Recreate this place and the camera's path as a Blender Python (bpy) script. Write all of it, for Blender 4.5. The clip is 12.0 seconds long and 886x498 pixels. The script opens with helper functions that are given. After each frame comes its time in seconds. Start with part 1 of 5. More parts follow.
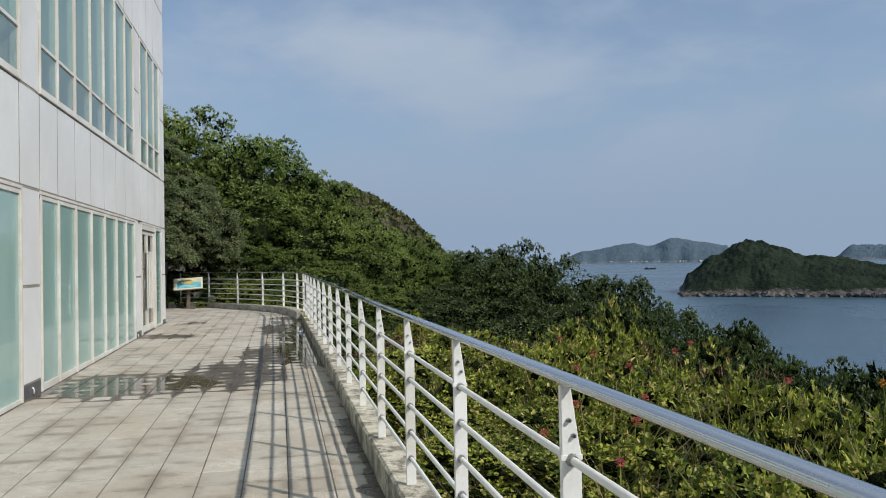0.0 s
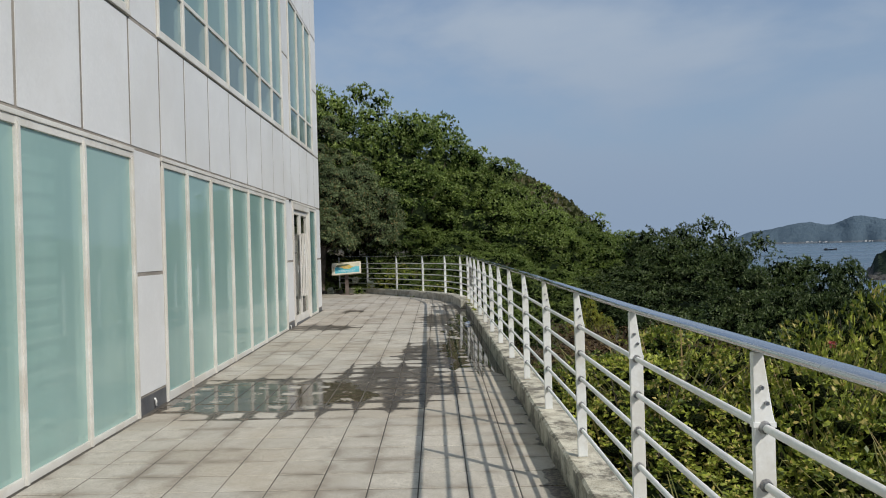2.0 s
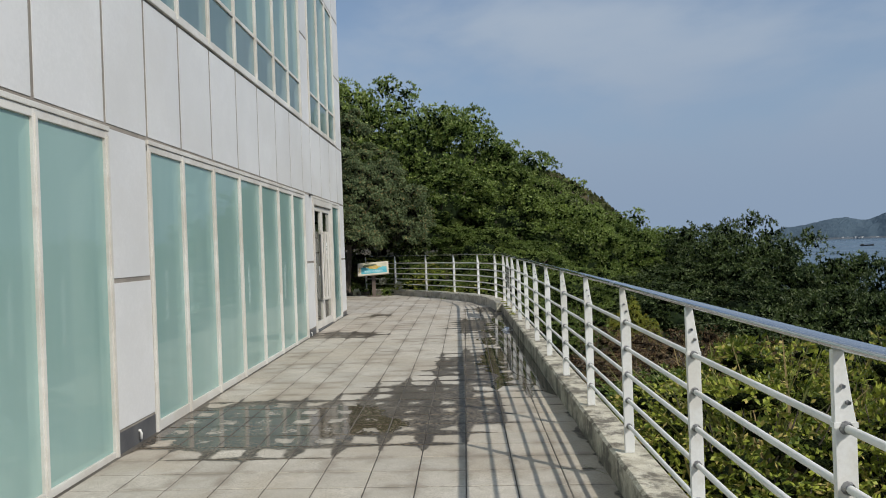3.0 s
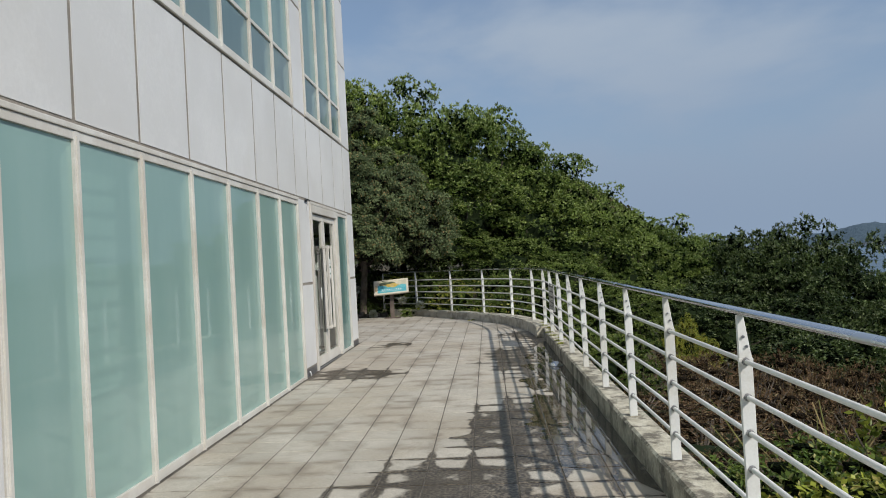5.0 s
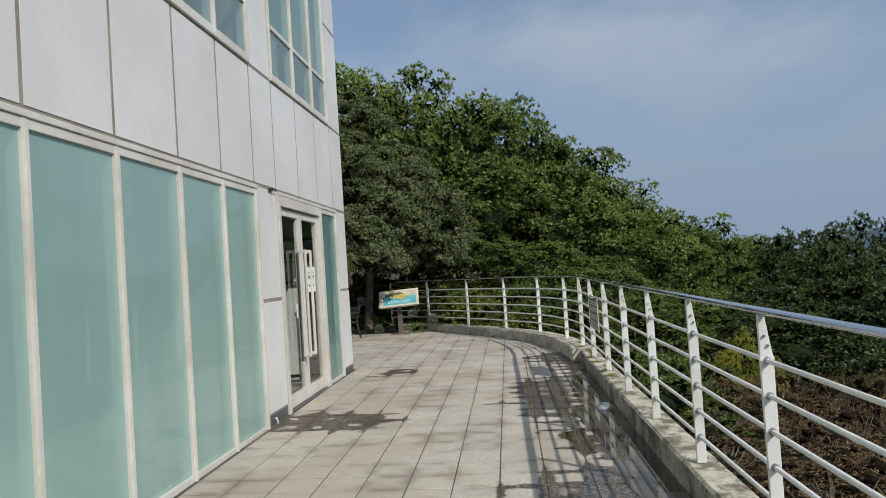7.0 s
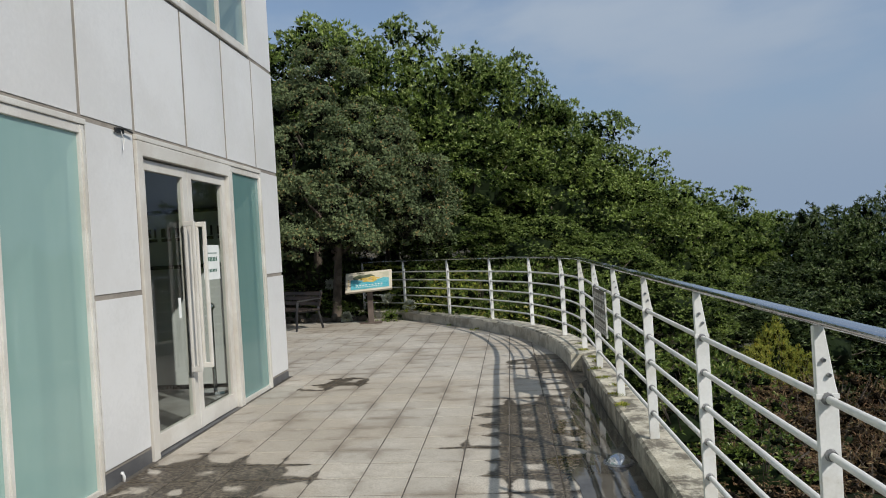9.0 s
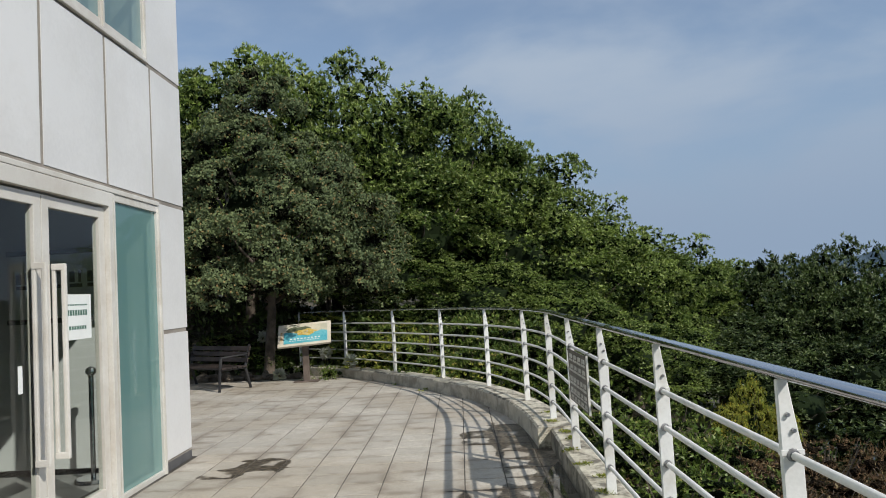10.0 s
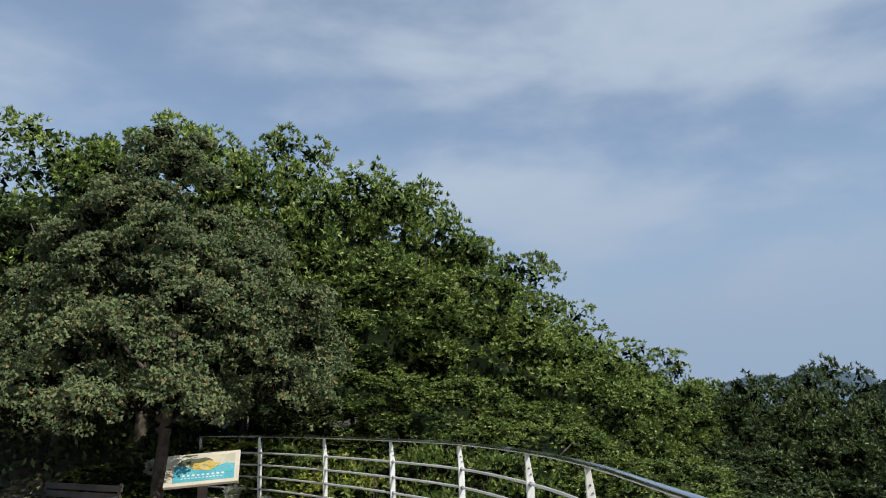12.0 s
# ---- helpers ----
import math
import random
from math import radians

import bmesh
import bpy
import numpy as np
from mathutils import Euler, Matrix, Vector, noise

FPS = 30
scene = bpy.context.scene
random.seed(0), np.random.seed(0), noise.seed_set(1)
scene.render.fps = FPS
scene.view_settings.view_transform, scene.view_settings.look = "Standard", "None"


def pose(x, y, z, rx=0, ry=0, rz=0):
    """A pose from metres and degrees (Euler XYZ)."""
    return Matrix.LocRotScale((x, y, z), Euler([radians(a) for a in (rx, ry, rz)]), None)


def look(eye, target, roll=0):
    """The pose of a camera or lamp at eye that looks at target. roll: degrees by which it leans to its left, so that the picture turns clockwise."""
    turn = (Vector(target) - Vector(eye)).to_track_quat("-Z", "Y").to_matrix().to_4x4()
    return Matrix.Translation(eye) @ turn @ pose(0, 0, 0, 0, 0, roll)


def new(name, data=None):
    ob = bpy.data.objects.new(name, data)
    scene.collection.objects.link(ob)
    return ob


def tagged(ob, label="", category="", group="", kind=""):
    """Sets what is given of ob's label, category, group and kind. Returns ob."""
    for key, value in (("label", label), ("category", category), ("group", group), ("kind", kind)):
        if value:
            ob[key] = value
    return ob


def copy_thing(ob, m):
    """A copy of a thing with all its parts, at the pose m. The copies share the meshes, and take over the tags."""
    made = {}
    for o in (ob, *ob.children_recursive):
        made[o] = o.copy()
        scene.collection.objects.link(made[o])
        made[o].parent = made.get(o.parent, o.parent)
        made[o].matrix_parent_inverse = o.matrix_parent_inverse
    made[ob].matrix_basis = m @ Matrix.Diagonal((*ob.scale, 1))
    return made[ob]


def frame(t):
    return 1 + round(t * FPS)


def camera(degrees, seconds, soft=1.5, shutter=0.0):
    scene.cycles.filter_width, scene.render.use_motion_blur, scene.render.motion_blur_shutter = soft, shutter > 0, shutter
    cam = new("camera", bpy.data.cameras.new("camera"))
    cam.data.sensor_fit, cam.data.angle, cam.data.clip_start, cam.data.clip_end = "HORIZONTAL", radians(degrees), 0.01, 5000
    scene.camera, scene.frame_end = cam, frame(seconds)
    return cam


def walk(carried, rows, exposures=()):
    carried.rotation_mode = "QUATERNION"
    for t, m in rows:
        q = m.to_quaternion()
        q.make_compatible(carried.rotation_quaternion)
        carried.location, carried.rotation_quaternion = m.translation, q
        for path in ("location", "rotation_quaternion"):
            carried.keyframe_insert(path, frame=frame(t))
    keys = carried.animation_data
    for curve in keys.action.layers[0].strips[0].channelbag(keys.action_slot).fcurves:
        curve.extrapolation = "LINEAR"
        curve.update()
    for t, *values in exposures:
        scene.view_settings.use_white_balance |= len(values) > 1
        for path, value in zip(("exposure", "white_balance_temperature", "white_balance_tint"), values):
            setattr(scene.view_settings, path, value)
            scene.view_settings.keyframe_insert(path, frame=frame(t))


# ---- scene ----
cam = camera(62.2, 12.0, soft=1.0)
METRES, EYE, TILT, LEAN, TURN = 16.0, 1.47, 0.0, 0.0, -12.5
ROWS = [
    (0.0, 0.0, 0.0, 0.0, 0.02, 0.97, 1.02),
    (0.5, -0.0109, 0.0359, -0.0009, 4.18, 1.03, 1.28),
    (1.0, -0.0198, 0.0741, -0.0015, 7.52, 0.83, 1.56),
    (1.5, -0.0326, 0.1117, -0.0023, 10.11, 0.46, 1.57),
    (2.0, -0.0418, 0.1517, -0.0027, 12.03, -0.05, 1.58),
    (2.5, -0.056, 0.1913, -0.0032, 13.28, -0.25, 1.72),
    (3.0, -0.0671, 0.2318, -0.0029, 14.2, -0.08, 2.03),
    (5.0, -0.1121, 0.3863, -0.001, 15.99, 1.04, 3.13),
    (5.5, -0.124, 0.4245, -0.0009, 16.23, 1.43, 3.05),
    (6.0, -0.1326, 0.4646, -0.0009, 16.73, 1.81, 2.99),
    (6.5, -0.1436, 0.5034, -0.0007, 17.24, 1.92, 3.37),
    (7.0, -0.1498, 0.5426, -0.0009, 17.53, 1.67, 3.66),
    (9.0, -0.1694, 0.7058, -0.0007, 17.69, -0.12, 3.42),
    (9.5, -0.1804, 0.7505, -0.0014, 16.03, 0.81, 3.29),
    (10.0, -0.1911, 0.7919, 0.0005, 13.82, 3.37, 3.22),
    (10.5, -0.2078, 0.8379, 0.0037, 11.68, 7.63, 2.96),
    (11.0, -0.2219, 0.8794, 0.0099, 9.7, 11.31, 2.45),
    (11.5, -0.2373, 0.9207, 0.0119, 8.58, 13.34, 2.28),
    (12.0, -0.2488, 0.9647, 0.0094, 8.71, 11.78, 1.93),
]
walk(cam, [(t, pose(0, 0, EYE, TILT, LEAN, TURN) @ pose(METRES * x, METRES * y, METRES * z, 90 + pitch, roll, yaw)) for t, x, y, z, yaw, pitch, roll in ROWS],
     exposures=[(0.0, 0.14), (0.5, 0.0), (9.3, 0.0), (10.0, 0.12), (10.6, 0.26), (12.0, 0.28)])

# ---- light ----
SUN_WAY = Vector((1.07, -1.0, 1.25)).normalized()
sun_data = bpy.data.lights.new("sun", "SUN")
sun_data.energy, sun_data.angle, sun_data.color = 3.3, radians(0.6), (1.0, 0.95, 0.87)
sun = new("sun", sun_data)
sun.matrix_world = look(SUN_WAY * 80, (0, 0, 0))

world = bpy.data.worlds.new("world")
scene.world = world
world.use_nodes = True
wn, wl = world.node_tree.nodes, world.node_tree.links
wn.clear()
sky = wn.new("ShaderNodeTexSky")
sky.sky_type, sky.sun_disc = "NISHITA", False
sky.sun_elevation, sky.sun_rotation = radians(40.4), radians(133)
sky.air_density, sky.dust_density, sky.ozone_density = 1.0, 0.5, 1.6
bg_sky, bg_cloud = wn.new("ShaderNodeBackground"), wn.new("ShaderNodeBackground")
bg_sky.inputs["Strength"].default_value = 0.092
bg_cloud.inputs["Color"].default_value = (0.378, 0.452, 0.552, 1)
bg_cloud.inputs["Strength"].default_value = 1.0
coord, mapping = wn.new("ShaderNodeTexCoord"), wn.new("ShaderNodeMapping")
mapping.inputs["Scale"].default_value = (1.0, 1.0, 2.6)
mapping.inputs["Location"].default_value = (0.3, 0.1, 0.0)
cloud = wn.new("ShaderNodeTexNoise")
cloud.inputs["Scale"].default_value, cloud.inputs["Detail"].default_value = 2.9, 7.0
cloud.inputs["Roughness"].default_value, cloud.inputs["Distortion"].default_value = 0.5, 0.15
ramp = wn.new("ShaderNodeMapRange")
ramp.interpolation_type = "SMOOTHSTEP"
for k, v in (("From Min", 0.36), ("From Max", 0.66), ("To Min", 0.34), ("To Max", 0.97)):
    ramp.inputs[k].default_value = v
mixw, outw = wn.new("ShaderNodeMixShader"), wn.new("ShaderNodeOutputWorld")
wl.new(coord.outputs["Generated"], mapping.inputs["Vector"])
wl.new(mapping.outputs["Vector"], cloud.inputs["Vector"])
wl.new(cloud.outputs["Fac"], ramp.inputs["Value"])
sepw = wn.new("ShaderNodeSeparateXYZ")
haze = wn.new("ShaderNodeMapRange")
haze.interpolation_type = "SMOOTHSTEP"
for k, v in (("From Min", 0.02), ("From Max", 0.34), ("To Min", 0.95), ("To Max", 0.0)):
    haze.inputs[k].default_value = v
bg_haze, mix_haze = wn.new("ShaderNodeBackground"), wn.new("ShaderNodeMixShader")
bg_haze.inputs["Color"].default_value = (0.252, 0.335, 0.462, 1)
wl.new(coord.outputs["Generated"], sepw.inputs[0])
wl.new(sepw.outputs[2], haze.inputs["Value"])
wl.new(ramp.outputs["Result"], mixw.inputs["Fac"])
wl.new(haze.outputs["Result"], mix_haze.inputs["Fac"])
tint = wn.new("ShaderNodeMix")
tint.data_type, tint.blend_type = "RGBA", "MULTIPLY"
tint.inputs[0].default_value = 1.0
tint.inputs[7].default_value = (0.82, 0.97, 1.08, 1)
wl.new(sky.outputs["Color"], tint.inputs[6])
wl.new(tint.outputs[2], bg_sky.inputs["Color"])
wl.new(bg_sky.outputs[0], mixw.inputs[1])
wl.new(bg_cloud.outputs[0], mixw.inputs[2])
wl.new(mixw.outputs[0], mix_haze.inputs[1])
wl.new(bg_haze.outputs[0], mix_haze.inputs[2])
wl.new(mix_haze.outputs[0], outw.inputs["Surface"])


# ---- materials ----
def node_mat(name):
    m = bpy.data.materials.new(name)
    m.use_nodes = True
    return m, m.node_tree.nodes, m.node_tree.links, m.node_tree.nodes["Principled BSDF"]


def math_node(n, l, op, a, b=None, c=None):
    q = n.new("ShaderNodeMath")
    q.operation = op
    for i, v in enumerate((a, b, c)):
        if v is None:
            continue
        if isinstance(v, (int, float)):
            q.inputs[i].default_value = v
        else:
            l.new(v, q.inputs[i])
    return q.outputs[0]


def smooth(n, l, v, lo, hi, a=0.0, b=1.0):
    q = n.new("ShaderNodeMapRange")
    q.interpolation_type = "SMOOTHSTEP"
    for k, x in (("From Min", lo), ("From Max", hi), ("To Min", a), ("To Max", b)):
        q.inputs[k].default_value = x
    l.new(v, q.inputs["Value"])
    return q.outputs["Result"]


def noise_node(n, l, vec, scale, detail=4.0, rough=0.55):
    q = n.new("ShaderNodeTexNoise")
    q.inputs["Scale"].default_value, q.inputs["Detail"].default_value, q.inputs["Roughness"].default_value = scale, detail, rough
    l.new(vec, q.inputs["Vector"])
    return q.outputs["Fac"]


def mix_col(n, l, fac, a, b, blend="MIX"):
    q = n.new("ShaderNodeMix")
    q.data_type, q.blend_type = "RGBA", blend
    if isinstance(fac, (int, float)):
        q.inputs[0].default_value = fac
    else:
        l.new(fac, q.inputs[0])
    for i, v in ((6, a), (7, b)):
        if isinstance(v, tuple):
            q.inputs[i].default_value = (*v, 1)
        else:
            l.new(v, q.inputs[i])
    return q.outputs[2]


def world_pos(n):
    return n.new("ShaderNodeNewGeometry").outputs["Position"]


def surface(name, a, b, rough=0.6, metal=0.0, scale=3.0, fine=60.0, bump=0.15, depth=0.01, stain=None, stain_amount=0.5, random=0.0, coat=0.0):
    """A plain two-scale surface: colours a and b mixed by a coarse and a fine noise, with relief."""
    m, n, l, p = node_mat(name)
    pos = world_pos(n)
    big, small = noise_node(n, l, pos, scale, 5), noise_node(n, l, pos, fine, 3)
    f = smooth(n, l, math_node(n, l, "MULTIPLY_ADD", small, 0.35, math_node(n, l, "MULTIPLY", big, 0.8)), 0.44, 0.72)
    col = mix_col(n, l, f, a, b)
    if stain:
        st = smooth(n, l, noise_node(n, l, pos, scale * 0.6, 8, 0.7), 0.46, 0.60, 0, stain_amount)
        col = mix_col(n, l, st, col, stain)
    if random:
        info = n.new("ShaderNodeObjectInfo")
        k = math_node(n, l, "MULTIPLY_ADD", info.outputs["Random"], random, 1 - random * 0.6)
        hs = n.new("ShaderNodeHueSaturation")
        l.new(k, hs.inputs["Value"])
        l.new(col, hs.inputs["Color"])
        col = hs.outputs["Color"]
    l.new(col, p.inputs["Base Color"])
    l.new(smooth(n, l, small, 0.2, 0.8, max(rough - 0.12, 0.03), min(rough + 0.12, 1)), p.inputs["Roughness"])
    p.inputs["Metallic"].default_value = metal
    p.inputs["Coat Weight"].default_value = coat
    bp = n.new("ShaderNodeBump")
    bp.inputs["Strength"].default_value, bp.inputs["Distance"].default_value = bump, depth
    l.new(math_node(n, l, "ADD", small, math_node(n, l, "MULTIPLY", big, 0.6)), bp.inputs["Height"])
    l.new(bp.outputs["Normal"], p.inputs["Normal"])
    return m


def leaf_mat(name, dark, light, odd, odd_share=0.04, rough=0.42, through_light=0.25, patch=0.5):
    """Leaves: each leaf its own tint, patches of older and younger growth, some light shining through."""
    m, n, l, p = node_mat(name)
    geo = n.new("ShaderNodeNewGeometry")
    rnd = geo.outputs["Random Per Island"]
    big = noise_node(n, l, geo.outputs["Position"], patch, 3)
    f = smooth(n, l, math_node(n, l, "MULTIPLY_ADD", big, 1.1, math_node(n, l, "MULTIPLY", rnd, 0.5)), 0.45, 1.15)
    col = mix_col(n, l, f, dark, light)
    col = mix_col(n, l, math_node(n, l, "GREATER_THAN", rnd, 1 - odd_share), col, odd)
    l.new(col, p.inputs["Base Color"])
    p.inputs["Roughness"].default_value = rough
    p.inputs["Specular IOR Level"].default_value = 0.16
    tr = n.new("ShaderNodeBsdfTranslucent")
    l.new(mix_col(n, l, 0.5, col, (0.20, 0.27, 0.05)), tr.inputs["Color"])
    mx = n.new("ShaderNodeMixShader")
    mx.inputs[0].default_value = through_light
    l.new(p.outputs[0], mx.inputs[1])
    l.new(tr.outputs[0], mx.inputs[2])
    l.new(mx.outputs[0], n["Material Output"].inputs["Surface"])
    return m


TILE = 0.325
TILE_X0, TILE_Y0 = -0.29, 7.58
WET = [(-2.0, 10.3, 1.6, 1.05), (-0.7, 10.9, 0.85, 1.35), (0.42, 16.2, 0.48, 5.0), (-2.35, 16.4, 0.75, 0.40), (-0.12, 12.9, 0.60, 1.5),
       (-2.15, 19.6, 0.42, 0.30), (0.30, 20.6, 0.55, 0.75), (0.02, 17.3, 0.55, 1.5), (0.76, 6.0, 0.13, 9.0)]
POOL = [(-1.95, 10.25, 1.25, 0.80), (0.30, 14.5, 0.35, 4.0)]


def tile_mat():
    m, n, l, p = node_mat("paving_tile")
    pos = world_pos(n)
    big, mid, small = noise_node(n, l, pos, 0.7, 4), noise_node(n, l, pos, 9.0, 8, 0.72), noise_node(n, l, pos, 110.0, 3, 0.7)
    col = mix_col(n, l, smooth(n, l, mid, 0.40, 0.60), (0.515, 0.468, 0.392), (0.635, 0.585, 0.505))
    col = mix_col(n, l, smooth(n, l, big, 0.44, 0.58, 0, 0.55), col, (0.44, 0.365, 0.27))
    col = mix_col(n, l, smooth(n, l, small, 0.42, 0.62, 0, 0.55), col, (0.24, 0.215, 0.18))
    info = n.new("ShaderNodeObjectInfo")
    geo = n.new("ShaderNodeNewGeometry")
    tint = math_node(n, l, "FRACT", math_node(n, l, "ADD", info.outputs["Random"], geo.outputs["Random Per Island"]))
    col = mix_col(n, l, math_node(n, l, "MULTIPLY", tint, 0.40), col, (0.33, 0.305, 0.26))
    # water left standing: wet outlines drawn towards the joints, dry in the middle of a tile
    sep = n.new("ShaderNodeSeparateXYZ")
    l.new(pos, sep.inputs[0])
    warp = n.new("ShaderNodeTexNoise")
    warp.inputs["Scale"].default_value, warp.inputs["Detail"].default_value = 1.6, 3
    l.new(pos, warp.inputs["Vector"])
    ws = n.new("ShaderNodeSeparateColor")
    l.new(warp.outputs["Color"], ws.inputs[0])
    wx = math_node(n, l, "MULTIPLY_ADD", math_node(n, l, "SUBTRACT", ws.outputs[0], 0.5), 0.9, sep.outputs[0])
    wy = math_node(n, l, "MULTIPLY_ADD", math_node(n, l, "SUBTRACT", ws.outputs[1], 0.5), 1.2, sep.outputs[1])
    field = None
    for cx, cy, rx, ry in WET:
        dx = math_node(n, l, "POWER", math_node(n, l, "ABSOLUTE", math_node(n, l, "DIVIDE", math_node(n, l, "SUBTRACT", wx, cx), rx)), 2)
        dy = math_node(n, l, "POWER", math_node(n, l, "ABSOLUTE", math_node(n, l, "DIVIDE", math_node(n, l, "SUBTRACT", wy, cy), ry)), 2)
        g = math_node(n, l, "SUBTRACT", 1.0, math_node(n, l, "ADD", dx, dy))
        field = g if field is None else math_node(n, l, "MAXIMUM", field, g)
    field = math_node(n, l, "MAXIMUM", field, -0.8)
    pool = None
    for cx, cy, rx, ry in POOL:
        dx = math_node(n, l, "POWER", math_node(n, l, "ABSOLUTE", math_node(n, l, "DIVIDE", math_node(n, l, "SUBTRACT", wx, cx), rx)), 2)
        dy = math_node(n, l, "POWER", math_node(n, l, "ABSOLUTE", math_node(n, l, "DIVIDE", math_node(n, l, "SUBTRACT", wy, cy), ry)), 2)
        g = math_node(n, l, "SUBTRACT", 1.0, math_node(n, l, "ADD", dx, dy))
        pool = g if pool is None else math_node(n, l, "MAXIMUM", pool, g)
    u = math_node(n, l, "ABSOLUTE", math_node(n, l, "SUBTRACT", math_node(n, l, "FLOORED_MODULO", math_node(n, l, "DIVIDE", math_node(n, l, "SUBTRACT", sep.outputs[0], TILE_X0), TILE), 1.0), 0.5))
    v = math_node(n, l, "ABSOLUTE", math_node(n, l, "SUBTRACT", math_node(n, l, "FLOORED_MODULO", math_node(n, l, "DIVIDE", math_node(n, l, "SUBTRACT", sep.outputs[1], TILE_Y0), TILE), 1.0), 0.5))
    edge = math_node(n, l, "MULTIPLY", math_node(n, l, "MAXIMUM", u, v), 2.0)
    grime = math_node(n, l, "MULTIPLY", smooth(n, l, math_node(n, l, "MULTIPLY_ADD", mid, 0.6, noise_node(n, l, pos, 1.7, 4)), 0.72, 0.95), smooth(n, l, edge, 0.35, 1.0, 0.15, 0.75))
    col = mix_col(n, l, grime, col, (0.20, 0.165, 0.125))
    w = math_node(n, l, "ADD", math_node(n, l, "MULTIPLY", math_node(n, l, "MINIMUM", field, 0.52), 0.9), math_node(n, l, "MULTIPLY_ADD", math_node(n, l, "POWER", edge, 2.5), 0.75, math_node(n, l, "MULTIPLY_ADD", noise_node(n, l, pos, 3.2, 5, 0.6), 0.9, math_node(n, l, "MULTIPLY", mid, 0.45))))
    wet = smooth(n, l, w, 1.05, 1.23)
    dark = mix_col(n, l, 1.0, col, mix_col(n, l, smooth(n, l, math_node(n, l, "MULTIPLY_ADD", noise_node(n, l, pos, 42.0, 2, 0.6), 0.7, math_node(n, l, "MULTIPLY", small, 0.3)), 0.42, 0.60), (0.09, 0.080, 0.068), (0.46, 0.42, 0.37)), "MULTIPLY")
    dark = mix_col(n, l, smooth(n, l, noise_node(n, l, pos, 2.3, 5, 0.65), 0.48, 0.66, 0, 0.45), dark, (0.065, 0.048, 0.028))
    l.new(mix_col(n, l, wet, col, dark), p.inputs["Base Color"])
    still = math_node(n, l, "MULTIPLY", wet, smooth(n, l, pool, -0.05, 0.30))
    l.new(math_node(n, l, "MULTIPLY_ADD", still, -0.36, smooth(n, l, wet, 0.0, 1.0, 0.82, 0.42)), p.inputs["Roughness"])
    bp = n.new("ShaderNodeBump")
    bp.inputs["Distance"].default_value = 0.002
    l.new(math_node(n, l, "MULTIPLY_ADD", still, -0.47, 0.52), bp.inputs["Strength"])
    l.new(math_node(n, l, "MULTIPLY_ADD", mid, 0.8, small), bp.inputs["Height"])
    l.new(bp.outputs["Normal"], p.inputs["Normal"])
    return m


def glass_mat(name, tint=(0.92, 0.97, 0.96), rough=0.0):
    """Thin clear glass: seen through, with a true gloss on it."""
    m, n, l, p = node_mat(name)
    clear, gloss, mx, fr = n.new("ShaderNodeBsdfTransparent"), n.new("ShaderNodeBsdfGlossy"), n.new("ShaderNodeMixShader"), n.new("ShaderNodeFresnel")
    clear.inputs["Color"].default_value = (*tint, 1)
    gloss.inputs["Roughness"].default_value = rough
    fr.inputs["IOR"].default_value = 1.5
    l.new(fr.outputs[0], mx.inputs[0])
    l.new(clear.outputs[0], mx.inputs[1])
    l.new(gloss.outputs[0], mx.inputs[2])
    l.new(mx.outputs[0], n["Material Output"].inputs["Surface"])
    return m


def film_mat(name, a, b, share=0.3):
    """Glass with a milky green film behind it: soft colour, clear outer gloss, some light passing."""
    m, n, l, p = node_mat(name)
    pos = world_pos(n)
    stretch = n.new("ShaderNodeMapping")
    stretch.inputs["Scale"].default_value = (1.0, 1.0, 0.25)
    l.new(pos, stretch.inputs["Vector"])
    f = smooth(n, l, noise_node(n, l, stretch.outputs[0], 1.4, 5), 0.3, 0.75)
    info = n.new("ShaderNodeObjectInfo")
    col = mix_col(n, l, math_node(n, l, "MULTIPLY_ADD", info.outputs["Random"], 0.3, math_node(n, l, "MULTIPLY", f, 0.7)), a, b)
    l.new(col, p.inputs["Base Color"])
    p.inputs["Roughness"].default_value = 0.5
    p.inputs["Coat Weight"].default_value, p.inputs["Coat Roughness"].default_value, p.inputs["Coat IOR"].default_value = 1.0, 0.02, 1.5
    clear, mx = n.new("ShaderNodeBsdfTransparent"), n.new("ShaderNodeMixShader")
    l.new(mix_col(n, l, 0.35, col, (0.75, 0.95, 0.88)), clear.inputs["Color"])
    mx.inputs[0].default_value = share
    l.new(p.outputs[0], mx.inputs[1])
    l.new(clear.outputs[0], mx.inputs[2])
    l.new(mx.outputs[0], n["Material Output"].inputs["Surface"])
    return m


M = {}
M["panel"] = surface("white_cladding", (0.655, 0.65, 0.635), (0.73, 0.725, 0.71), 0.42, scale=0.9, fine=35, bump=0.04, depth=0.004, stain=(0.60, 0.58, 0.545), stain_amount=0.3, random=0.06)
M["core"] = surface("grey_sealant", (0.22, 0.195, 0.165), (0.33, 0.295, 0.25), 0.8)
M["mullion"] = surface("cream_frame_paint", (0.60, 0.575, 0.52), (0.70, 0.68, 0.63), 0.4, scale=2, fine=80, bump=0.06, depth=0.002, stain=(0.45, 0.39, 0.32), stain_amount=0.35)
M["skirting"] = surface("dark_stone_skirting", (0.07, 0.07, 0.075), (0.12, 0.12, 0.12), 0.5, scale=4, fine=150)
M["film"] = film_mat("green_film_glass", (0.285, 0.465, 0.425), (0.385, 0.56, 0.515), 0.22)
M["glass"] = glass_mat("clear_glass", (0.80, 0.90, 0.88))
